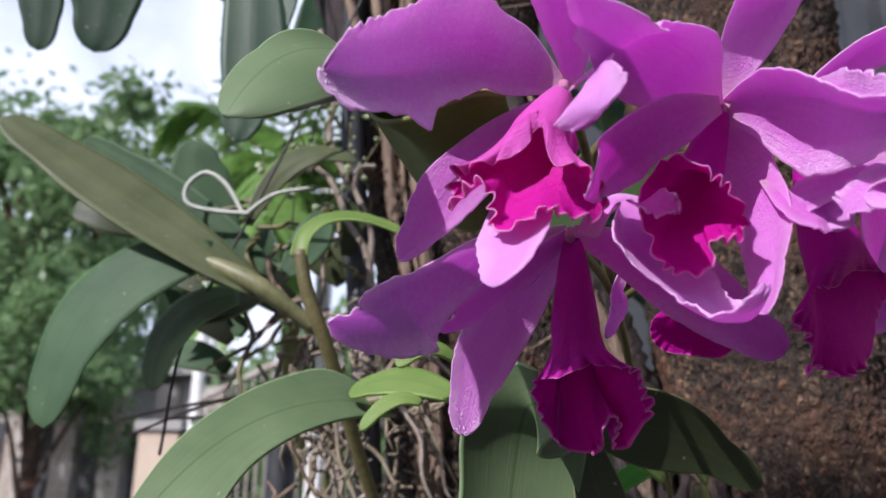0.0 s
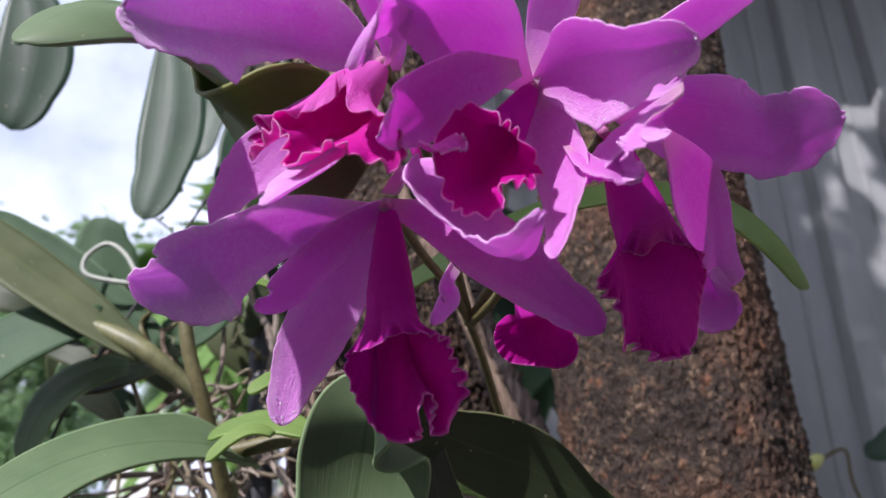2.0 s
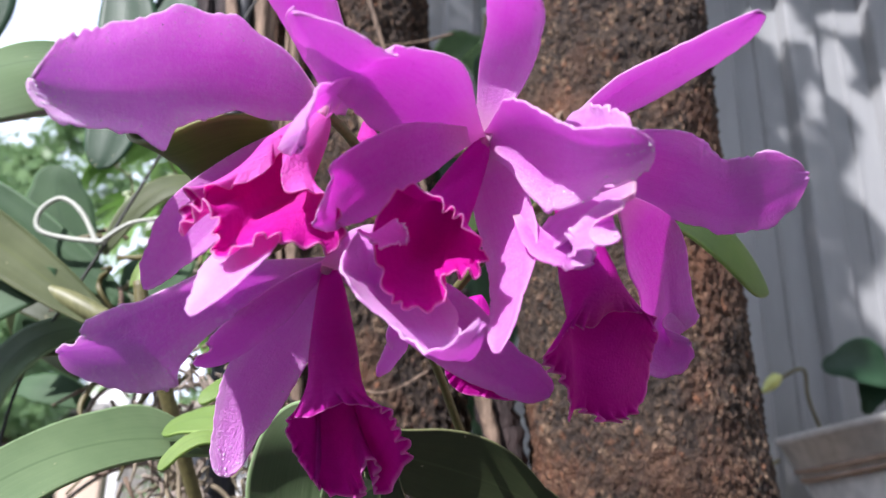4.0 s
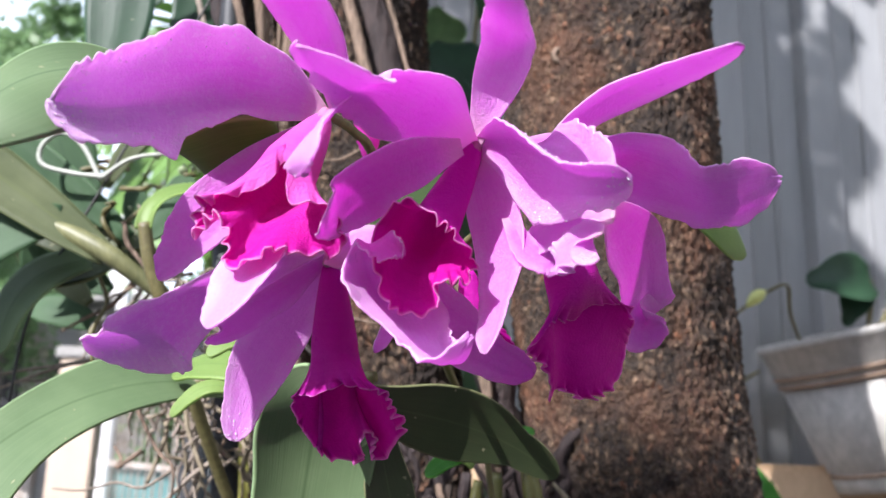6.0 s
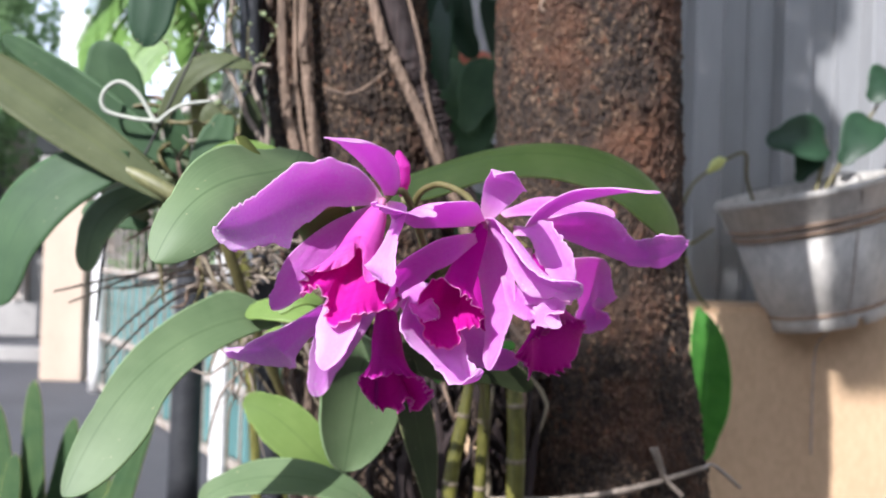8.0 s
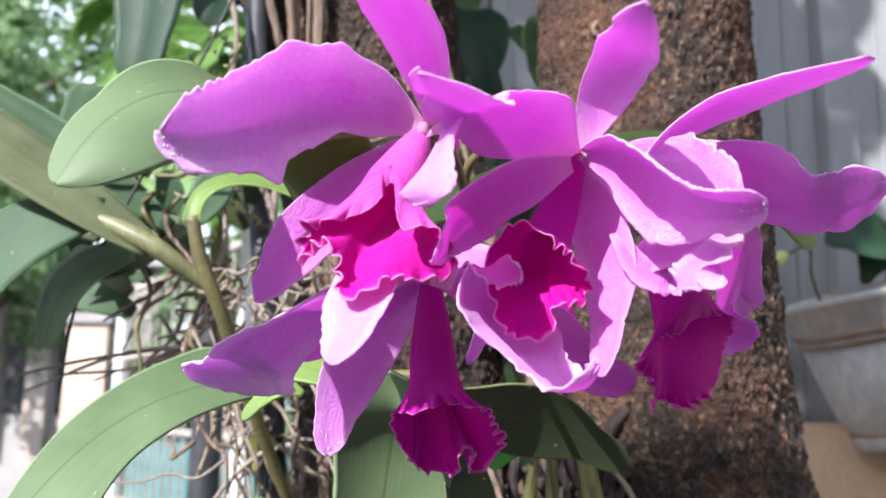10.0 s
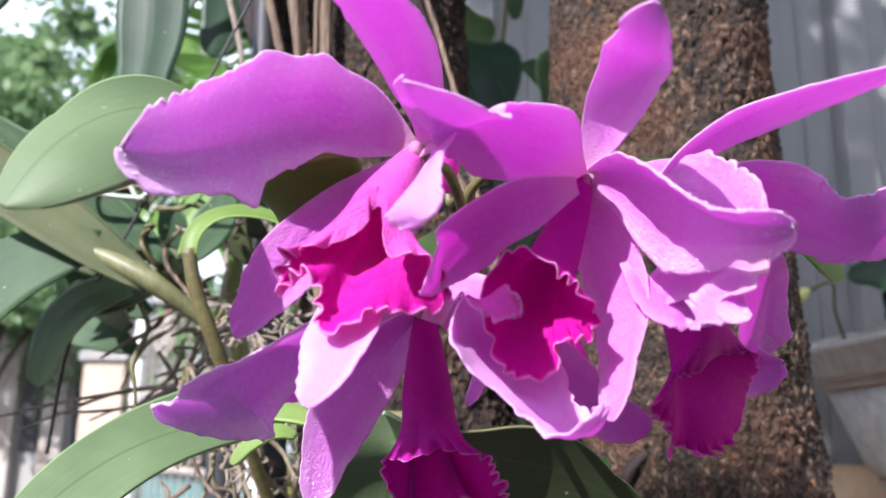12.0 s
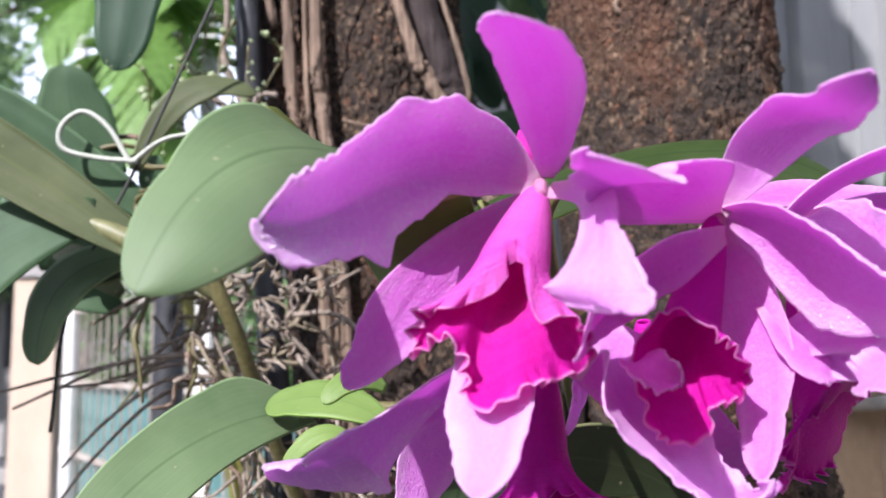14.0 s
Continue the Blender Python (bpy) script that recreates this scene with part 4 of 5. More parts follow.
for pts, rr in (([(0.018, 0.302, 1.140), (0.013, 0.300, 1.105), (0.004, 0.302, 1.050), (0.001, 0.305, 0.98)], [0.0030, 0.0052, 0.0062, 0.0050]),
                ([(0.030, 0.306, 1.145), (0.030, 0.304, 1.100), (0.0285, 0.306, 1.045), (0.027, 0.31, 0.98)], [0.0034, 0.0048, 0.0050, 0.0046]),
                ([(0.048, 0.298, 1.152), (0.0545, 0.296, 1.115), (0.0565, 0.298, 1.070), (0.0575, 0.302, 0.98)], [0.0046, 0.0072, 0.0076, 0.0070])):
    part("cane", rope(pts, rr, 14, 10, 0.03, 2), BULB, plant)
    for k in (1, 2):
        q = Vector(pts[k])
        d = (Vector(pts[k + 1]) - Vector(pts[k - 1])).normalized()
        part("joint", rope([q - d * 0.002, q, q + d * 0.002], [rr[k] * 1.02, rr[k] * 1.1, rr[k] * 1.02], 14, 3), SHEATH, plant)

# ---- second orchid, behind ----
second = thing("orchid_plant", "second orchid with thick olive leaves tied up by a cord", "plant", "", (-0.2, 0.36, 1.2))


def long_leaf(owner, a, b, sag, face, w, material, label="", seed=0, twist=0, fold=0.25, **more):
    a, b = np.array(a, float), np.array(b, float)
    s = np.array(sag, float)
    blade("leaf", [a, a + (b - a) / 3 + s, a + (b - a) * 2 / 3 + s, b], face, twist, (w * 0.7, w * 0.9, w, w * 0.97, w * 0.75), (w * 0.7, w * 0.9, w, w * 0.97, w * 0.75), 0.12, 0.12, material, owner, label,
          seed=seed, thick=0.0016, foot=w * 0.35, fold=-fold, rows=26, cols=11, **more)


long_leaf(second, (-0.228, 0.3, 1.274), (-0.42, 0.29, 1.40), (0, 0, 0.0), (0.3, -0.8, 0.4), 0.022, LEAF_OLIVE, "thick olive leaf")
long_leaf(second, (-0.230, 0.34, 1.298), (-0.39, 0.35, 1.41), (0, 0, 0.004), (0.3, -0.8, -0.4), 0.014, LEAF_DARK)
long_leaf(second, (-0.262, 0.3, 1.300), (-0.355, 0.29, 1.183), (-0.02, 0, 0.02), (-0.3, -0.9, 0.1), 0.028, LEAF_DARK, "broad dark green leaf hanging down")
long_leaf(second, (-0.250, 0.33, 1.278), (-0.300, 0.32, 1.211), (-0.012, 0, 0.012), (-0.3, -0.9, 0.2), 0.017, LEAF)
long_leaf(second, (-0.272, 0.37, 1.335), (-0.302, 0.36, 1.412), (-0.01, 0, 0), (0.1, -0.9, 0.1), 0.024, LEAF_DARK)
part("pseudobulb", rope([(-0.268, 0.298, 1.296), (-0.250, 0.297, 1.288), (-0.225, 0.297, 1.275), (-0.19, 0.31, 1.25)], [0.003, 0.0062, 0.0068, 0.0045], 12), BULB_OLIVE, second, "olive-green swollen stem")
long_leaf(second, (-0.252, 0.34, 1.335), (-0.178, 0.36, 1.392), (-0.006, 0, 0.022), (0.4, -0.8, 0.4), 0.010, LEAF_OLIVE)
long_leaf(second, (-0.225, 0.35, 1.300), (-0.200, 0.36, 1.352), (0.004, 0, 0.0), (0.2, -0.9, 0.2), 0.014, LEAF_DARK)
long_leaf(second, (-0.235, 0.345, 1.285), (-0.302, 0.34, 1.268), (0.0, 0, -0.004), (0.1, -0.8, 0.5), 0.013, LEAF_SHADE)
long_leaf(second, (-0.222, 0.35, 1.295), (-0.262, 0.35, 1.300), (0.0, 0, 0.004), (0.1, -0.9, 0.3), 0.012, LEAF_OLIVE)
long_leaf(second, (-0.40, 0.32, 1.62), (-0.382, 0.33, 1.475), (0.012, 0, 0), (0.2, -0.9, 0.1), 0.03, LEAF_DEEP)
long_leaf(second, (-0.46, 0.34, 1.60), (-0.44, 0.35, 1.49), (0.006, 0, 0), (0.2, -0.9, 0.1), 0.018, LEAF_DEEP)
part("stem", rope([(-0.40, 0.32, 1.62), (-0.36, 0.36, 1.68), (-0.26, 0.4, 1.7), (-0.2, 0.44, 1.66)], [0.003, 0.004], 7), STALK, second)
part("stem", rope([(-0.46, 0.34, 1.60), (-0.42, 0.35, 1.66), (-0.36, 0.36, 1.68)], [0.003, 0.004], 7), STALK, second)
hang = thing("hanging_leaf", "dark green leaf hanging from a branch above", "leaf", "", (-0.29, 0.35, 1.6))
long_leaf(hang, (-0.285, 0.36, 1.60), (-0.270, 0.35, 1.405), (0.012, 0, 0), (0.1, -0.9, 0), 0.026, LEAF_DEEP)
part("stem", rope([(-0.285, 0.36, 1.60), (-0.28, 0.4, 2.4), (-0.24, 0.5, 3.3)], [0.003, 0.005], 7), STALK, hang)

climber = thing("climbing_plant", "dark-leaved climbing plant high on the vine-covered trunk", "plant", "", (-0.27, 0.5, 1.7))
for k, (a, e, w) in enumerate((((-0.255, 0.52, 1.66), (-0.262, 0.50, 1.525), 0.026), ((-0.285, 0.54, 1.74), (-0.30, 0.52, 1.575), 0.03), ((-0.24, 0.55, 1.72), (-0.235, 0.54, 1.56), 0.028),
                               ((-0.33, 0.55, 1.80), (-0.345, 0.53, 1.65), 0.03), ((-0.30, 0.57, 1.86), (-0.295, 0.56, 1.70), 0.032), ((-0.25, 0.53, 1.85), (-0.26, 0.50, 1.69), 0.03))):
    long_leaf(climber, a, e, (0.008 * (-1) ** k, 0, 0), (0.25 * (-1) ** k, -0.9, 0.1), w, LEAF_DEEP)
part("stem", rope([(-0.22, 0.5, 1.62), (-0.255, 0.53, 1.70), (-0.28, 0.56, 1.80), (-0.30, 0.57, 1.88), (-0.24, 0.56, 2.1)], [0.004, 0.005, 0.006], 7), STALK, climber)

# ---- tie and cord ----
cord = thing("cord", "black cord hanging down past the plant", "cord", "", (-0.248, 0.33, 1.336))
part("strand", rope([(-0.16, 0.34, 1.56), (-0.207, 0.33, 1.434), (-0.248, 0.33, 1.336), (-0.286, 0.33, 1.249), (-0.295, 0.33, 1.17)], [0.0011, 0.0011], 6), CORD, cord)
tie = thing("wire_tie", "white plastic-coated tie twisted in a loop", "tie", "", (-0.248, 0.328, 1.336))
part("loop", rope([(-0.246, 0.325, 1.338), (-0.27, 0.325, 1.34), (-0.292, 0.325, 1.346), (-0.294, 0.325, 1.36), (-0.281, 0.325, 1.37), (-0.265, 0.325, 1.360), (-0.25, 0.325, 1.336)], [0.0018, 0.0018], 8), TIE, tie)
part("tail", rope([(-0.25, 0.325, 1.337), (-0.23, 0.325, 1.352), (-0.204, 0.325, 1.357)], [0.0017, 0.0013], 8), TIE, tie)

# ---- pot on the wall ----
def pot():
    t = thing("plant_pot", "weathered white plastic pot leaning on the wall's edge, rust-stained ridges", "pot", "", (0.857, 1.36, 1.13))
    turn = Matrix.Translation((0.835, 1.36, 1.128)) @ Matrix.Rotation(radians(-14), 4, "Y") @ Matrix.Rotation(radians(3), 4, "X")

    def lathe(prof, notch=0.0):
        bm = bmesh.new()
        rings = []
        for k, (r, z) in enumerate(prof):
            ring = []
            for n in range(96):
                a = 6.2832 * n / 96
                # a drain notch cut into the foot
                lift = notch * math.exp(-((a - 4.80) / 0.055) ** 4) * max(0.0, 1 - z / 0.03)
                ring.append(bm.verts.new(turn @ Vector((r * math.cos(a), r * math.sin(a), z + lift))))
            rings.append(ring)
        for x, y in zip(rings, rings[1:]):
            for n in range(96):
                bm.faces.new((x[n], x[(n + 1) % 96], y[(n + 1) % 96], y[n]))
        return bm

    part("body", lathe([(0.0, 0.016), (0.112, 0.016), (0.118, 0.022), (0.151, 0.196), (0.142, 0.196), (0.0, 0.190)]), POT, t)
    part("foot", lathe([(0.110, 0.0), (0.117, 0.0), (0.120, 0.004), (0.1225, 0.022), (0.121, 0.026), (0.116, 0.027)], 0.020), POT, t)
    part("ridge", lathe([(0.119, 0.026), (0.1235, 0.027), (0.1245, 0.031), (0.1225, 0.035), (0.119, 0.036)]), RUST, t, "rust-stained ridge above the foot")
    for z, r in ((0.196, 0.1515), (0.212, 0.1555)):
        part("ridge", lathe([(r - 0.004, z - 0.003), (r + 0.003, z - 0.002), (r + 0.0045, z + 0.002), (r + 0.003, z + 0.006), (r - 0.004, z + 0.007)]), RUST, t, "rust-stained ridge below the rim")
    part("rim", lathe([(0.150, 0.198), (0.154, 0.218), (0.161, 0.226), (0.170, 0.262), (0.1755, 0.266), (0.177, 0.274), (0.173, 0.280), (0.165, 0.279), (0.158, 0.25), (0.148, 0.226)]), POT, t)
    part("soil", lathe([(0.0, 0.250), (0.09, 0.248), (0.158, 0.242)]), SOIL, t)
    return t


wall_pot = pot()


# ---- heart-leaved plant in the pot ----
def heart_leaf(owner, at, tip, face, w, material=LEAF_DARK, label="", seed=0):
    a, b = np.array(at, float), np.array(tip, float)
    f = np.array(face, float)
    s = unit(f)[0:3] * 0.012
    blade("leaf", [a, a + (b - a) / 3 + s, a + (b - a) * 2 / 3 + s, b], face, 0, (w * 1.02, w * 1.1, w, w * 0.8, w * 0.48), (w * 1.02, w * 1.1, w, w * 0.8, w * 0.48), 0.2, 0.2,
          material, owner, label, seed=seed, thick=0.0012, foot=w * 0.6, rows=24, cols=13)


heart = thing("potted_plant", "climbing plant with dark heart-shaped leaves in the pot", "plant", "", (0.80, 1.42, 1.34))
for at, tip, w in (((0.86, 1.44, 1.51), (0.72, 1.42, 1.50), 0.05), ((0.955, 1.43, 1.56), (0.875, 1.40, 1.455), 0.042), ((1.02, 1.46, 1.66), (0.955, 1.44, 1.60), 0.045), ((0.85, 1.47, 1.50), (0.81, 1.46, 1.42), 0.03)):
    heart_leaf(heart, at, tip, (-0.2, -0.9, 0.25), w, LEAF_DEEP)
    part("stem", rope([(0.82, 1.43, 1.34), ((at[0] + 0.86) / 2, 1.45, (at[2] + 1.36) / 2 + 0.02), at], [0.004, 0.003], 7), STALK, heart)
part("runner", rope([(0.66, 1.30, 1.33), (0.61, 1.24, 1.40), (0.59, 1.2, 1.445), (0.55, 1.2, 1.43), (0.515, 1.2, 1.405), (0.47, 1.15, 1.37), (0.44, 1.12, 1.30), (0.47, 1.15, 1.27), (0.54, 1.22, 1.30)], [0.003, 0.003], 7), STALK, heart)
part("shoot", rope([(0.548, 1.19, 1.432), (0.535, 1.19, 1.424), (0.515, 1.19, 1.405)], [0.003, 0.010, 0.011, 0.003], 9, 6), BUD, heart, "pale yellow-green unrolled shoot")
string = thing("string", "thin grey string tied down round the pot", "string", "", (0.775, 1.22, 1.33))
part("strand", rope([(0.800, 1.30, 1.425), (0.802, 1.182, 1.405), (0.812, 1.20, 1.32), (0.812, 1.232, 1.15), (0.803, 1.30, 1.10), (0.800, 1.338, 1.05), (0.800, 1.342, 0.85)], [0.0018, 0.0018], 6), WIRE, string)

blade("leaf", [(0.525, 1.25, 1.150), (0.540, 1.235, 1.05), (0.540, 1.24, 0.94), (0.525, 1.25, 0.845)], (0.1, -0.9, 0.2), 0, (0.03, 0.042, 0.046, 0.044, 0.032), (0.028, 0.036, 0.04, 0.038, 0.027), 0.2, 0.2,
      LEAF_GLOSS, heart, "large glossy green leaf", thick=0.001, foot=0.004)
part("stem", rope([(0.545, 1.25, 1.150), (0.50, 1.2, 1.19), (0.44, 1.12, 1.30)], [0.003, 0.003], 6), STALK, heart)

# ---- wire and twigs on the trunk ----
twig = thing("twig", "bare grey twig caught on a wire across the trunk", "twig", "", (0.15, 0.33, 1.04))
part("stick", rope([(0.03, 0.31, 1.035), (0.10, 0.315, 1.035), (0.16, 0.325, 1.042), (0.227, 0.345, 1.056)], [0.0015, 0.0022, 0.0028, 0.002], 8, 8, 0.15, 4), ROOT, twig)
part("spur", rope([(0.19, 0.335, 1.048), (0.183, 0.325, 1.065), (0.178, 0.32, 1.078)], [0.003, 0.002], 7), ROOT, twig)
part("spur", rope([(0.178, 0.335, 1.075), (0.19, 0.33, 1.05), (0.205, 0.33, 1.035)], [0.002, 0.0025], 7), ROOT, twig)
part("wire", rope([(0.227, 0.345, 1.056), (0.25, 0.38, 1.05), (0.29, 0.42, 1.02)], [0.0018, 0.0018], 6), WIRE, twig)

# ---- roots and clutter round the second trunk ----
rng = random.Random(21)
roots = thing("aerial_roots", "tangle of dry grey-brown aerial roots on the trunk", "roots", "", (-0.17, 0.4, 1.2))
for i in range(46):
    x, y, z = rng.uniform(-0.215, -0.12), rng.uniform(0.33, 0.41), rng.uniform(1.14, 1.27)
    pts = [(x, y, z)]
    dx, dz = rng.uniform(-0.02, 0.02), rng.uniform(-0.03, 0.005)
    for k in range(rng.randint(3, 5)):
        x, y, z = x + dx + rng.uniform(-0.014, 0.014), y + rng.uniform(-0.012, 0.012), z + dz + rng.uniform(-0.012, 0.012)
        pts.append((x, y, z))
    r = rng.uniform(0.0009, 0.0025)
    part("root", rope(pts, [r, r * 0.8, r * 0.5], 6, 5, 0.15, i), rng.choice((ROOT, ROOT, VINE, SHEATH)), roots)
for pts in ([(-0.19, 0.37, 1.22), (-0.242, 0.37, 1.215), (-0.29, 0.35, 1.205), (-0.335, 0.34, 1.193)], [(-0.20, 0.37, 1.215), (-0.26, 0.36, 1.212), (-0.322, 0.34, 1.184)],
            [(-0.19, 0.38, 1.20), (-0.235, 0.37, 1.20), (-0.27, 0.36, 1.175), (-0.298, 0.36, 1.145)], [(-0.19, 0.385, 1.20), (-0.24, 0.38, 1.19), (-0.28, 0.365, 1.15), (-0.30, 0.36, 1.122)],
            [(-0.185, 0.38, 1.21), (-0.23, 0.37, 1.21), (-0.262, 0.36, 1.20), (-0.30, 0.35, 1.196)], [(-0.15, 0.33, 1.15), (-0.17, 0.33, 1.135), (-0.19, 0.33, 1.11), (-0.20, 0.33, 1.07)]):
    part("root", rope(pts, [0.0018, 0.0014, 0.0009], 6, 8, 0.1, 3), ROOT, roots)
for pts, r in (([(-0.171, 0.40, 1.30), (-0.169, 0.395, 1.34), (-0.174, 0.395, 1.36), (-0.184, 0.395, 1.385), (-0.181, 0.395, 1.402), (-0.168, 0.395, 1.403)], 0.0028),
               ([(-0.165, 0.40, 1.28), (-0.173, 0.395, 1.33), (-0.188, 0.395, 1.355), (-0.20, 0.395, 1.385), (-0.213, 0.395, 1.40), (-0.235, 0.39, 1.41)], 0.003),
               ([(-0.19, 0.40, 1.39), (-0.207, 0.395, 1.43), (-0.205, 0.395, 1.47), (-0.22, 0.395, 1.53)], 0.003)):
    part("root", rope(pts, [r, r * 0.8], 7, 6, 0.3, 9), ROOT, roots, "pale crusted root")
part("root", rope([(-0.2, 0.43, 1.75), (-0.193, 0.42, 1.46), (-0.183, 0.42, 1.33), (-0.17, 0.41, 1.2), (-0.15, 0.42, 0.9)], [0.009, 0.011, 0.010], 9, 8, 0.1, 2), IRON, roots, "dark wet stem")
fine = random.Random(83)
for i in range(90):
    x, y, z = fine.uniform(-0.215, -0.115), fine.uniform(0.325, 0.36), fine.uniform(1.165, 1.285)
    pts = [(x, y, z)]
    for k in range(3):
        x, y, z = x + fine.uniform(-0.009, 0.009), y + fine.uniform(-0.006, 0.006), z + fine.uniform(-0.010, 0.006)
        pts.append((x, y, z))
    r = fine.uniform(0.0006, 0.0014)
    part("root", rope(pts, [r, r * 1.3, r * 0.6], 5, 3, 0.3, i), fine.choice((ROOT, ROOT, SHEATH)), roots)
for i in range(7):
    z = rng.uniform(1.1, 1.6)
    x = rng.uniform(-0.17, -0.03)
    part("root", rope([(x - 0.03, 0.405, z), (x, 0.398, z + rng.uniform(-0.01, 0.01)), (x + 0.03, 0.402, z + rng.uniform(-0.02, 0.02))], [0.0012, 0.001], 5, 4, 0.2, i), rng.choice((ROOT, VINE)), roots)

# ---- young shoot and low leaves of the orchid ----
shoot = thing("orchid_shoot", "young orchid shoot with a curled fresh green leaf", "plant", "", (-0.17, 0.27, 1.15))
part("stem", rope([(-0.13, 0.36, 1.08), (-0.155, 0.31, 1.16), (-0.172, 0.27, 1.224), (-0.185, 0.258, 1.26), (-0.191, 0.254, 1.287)], [0.0035, 0.0045, 0.0045, 0.004], 10), STALK, shoot)
blade("leaf", [(-0.191, 0.254, 1.283), (-0.182, 0.26, 1.305), (-0.158, 0.267, 1.311), (-0.128, 0.272, 1.302)], (0, -0.6, 0.8), 0, (0.006, 0.008, 0.009, 0.009, 0.007), (0.006, 0.008, 0.009, 0.009, 0.007), 0.3, 0.3, LEAF_FRESH, shoot, thick=0.001, foot=0.005)
low = thing("orchid_shoot", "low orchid leaves in bright yellow-green", "plant", "", (-0.1, 0.3, 1.0))
blade("leaf", [(-0.085, 0.31, 1.045), (-0.11, 0.30, 1.075), (-0.14, 0.30, 1.10), (-0.165, 0.30, 1.108)], (0.1, -0.9, 0.3), 0, (0.012, 0.018, 0.021, 0.02, 0.014), (0.012, 0.017, 0.019, 0.018, 0.013), 0.1, 0.1, LEAF_FRESH, low, thick=0.0012)
blade("leaf", [(-0.05, 0.26, 1.035), (-0.10, 0.25, 1.062), (-0.15, 0.25, 1.062), (-0.182, 0.24, 1.048)], (0, -0.5, 0.85), 0, (0.012, 0.016, 0.018, 0.017, 0.012), (0.012, 0.016, 0.018, 0.017, 0.012), 0.1, 0.1, LEAF, low, thick=0.0014)
blade("leaf", [(-0.02, 0.24, 1.03), (0.0, 0.22, 1.045), (-0.02, 0.2, 1.05), (-0.05, 0.18, 1.04)], (0, -0.5, 0.85), 0, (0.01, 0.014, 0.016, 0.015, 0.011), (0.01, 0.014, 0.016, 0.015, 0.011), 0.1, 0.1, LEAF_FRESH, low, thick=0.0014)
bright = thing("orchid_shoot", "bright green young leaves below the flowers", "plant", "", (-0.05, 0.2, 1.1))
for a, b, w in (((-0.105, 0.15, 1.180), (-0.132, 0.15, 1.168), 0.0048), ((0.01, 0.2, 1.15), (-0.03, 0.18, 1.165), 0.008), ((0.035, 0.22, 1.15), (0.0, 0.19, 1.172), 0.007), ((-0.09, 0.15, 1.20), (-0.115, 0.14, 1.195), 0.006), ((-0.09, 0.17, 1.185), (-0.145, 0.19, 1.19), 0.011)):
    long_leaf(bright, a, b, (0, 0, 0.006), (0, -0.7, 0.7), w, LEAF_FRESH)
for a, b, w in (((0.018, 0.24, 1.158), (-0.014, 0.22, 1.143), 0.0065), ((0.020, 0.24, 1.160), (0.004, 0.23, 1.172), 0.0045), ((0.022, 0.245, 1.156), (0.046, 0.24, 1.168), 0.005)):
    long_leaf(bright, a, b, (0, 0, 0.004), (0, -0.7, 0.7), w, LEAF_GLOSS)
for a, b, r in (((0.028, 0.26, 1.10), (0.019, 0.24, 1.158), 0.0018), ((-0.10, 0.2, 1.195), (-0.145, 0.21, 1.187), 0.004), ((-0.04, 0.16, 1.19), (-0.105, 0.2, 1.19), 0.003)):
    part("stem", rope([a, [(a[i] + b[i]) / 2 for i in range(3)], b], [r, r], 8), STALK, bright)
# sheaths and roots mostly in dark tones that hold the shade behind the canes
for i in range(9):
    x = -0.035 + i * 0.013
    part("sheath", rope([(x, 0.335 + 0.01 * (i % 2), 1.00), (x + rng.uniform(-0.012, 0.012), 0.33, 1.06), (x + rng.uniform(-0.02, 0.02), 0.325, 1.10 + 0.03 * rng.random())], [0.006, 0.004, 0.001], 7, 5, 0.25, i), rng.choice((VINE_DARK, VINE_DARK, SHEATH)), plant)
part("sheath", rope([(0.064, 0.296, 1.140), (0.074, 0.292, 1.128), (0.079, 0.29, 1.114), (0.074, 0.292, 1.094)], [0.001, 0.002, 0.0018, 0.0006], 7), SHEATH, plant)
for i in range(40):
    x, z = rng.uniform(-0.09, 0.07), rng.uniform(1.0, 1.17)
    part("root", rope([(x, rng.uniform(0.33, 0.38), z), (x + rng.uniform(-0.02, 0.02), 0.33, z - 0.02), (x + rng.uniform(-0.03, 0.03), 0.34, z - 0.05)], [0.0025, 0.002, 0.001], 6, 4, 0.25, i), rng.choice((VINE, VINE_DARK, VINE_DARK, SOIL)), roots)

# dark roots added as a backdrop for the shaded gap between the trunks
for i in range(60):
    x, z = rng.uniform(-0.05, 0.10), rng.uniform(0.99, 1.19)
    part("root", rope([(x, rng.uniform(0.36, 0.43), z), (x + rng.uniform(-0.02, 0.02), 0.37, z - 0.03), (x + rng.uniform(-0.03, 0.03), 0.38, z - 0.07)], [0.004, 0.0045, 0.002], 6, 4, 0.25, i), rng.choice((VINE_DARK, VINE_DARK, SOIL)), roots)

# ---- flower stalks ----
stalks = thing("flower_stalk", "brown-green flower stalks joining the cluster", "stalk", "", (0.0, 0.15, 1.2))
for pts in ([(-0.048, 0.002, 1.259), (-0.043, 0.035, 1.266), (-0.036, 0.06, 1.262), (-0.02, 0.12, 1.22)], [(0.0, 0.005, 1.251), (-0.008, 0.04, 1.266), (-0.023, 0.06, 1.272), (-0.033, 0.075, 1.26), (-0.02, 0.12, 1.22)],
            [(0.022, 0.01, 1.238), (0.015, 0.05, 1.245), (-0.005, 0.09, 1.235), (-0.02, 0.12, 1.22)], [(-0.046, 0.02, 1.217), (-0.04, 0.06, 1.225), (-0.02, 0.12, 1.22), (0.0, 0.2, 1.19), (0.03, 0.3, 1.15)],
            [(-0.005, 0.07, 1.22), (-0.01, 0.1, 1.222), (-0.02, 0.12, 1.22)]):
    part("stalk", rope(pts, [0.0017, 0.0018, 0.0024], 8, 8, 0.06, 3), STALK, stalks)
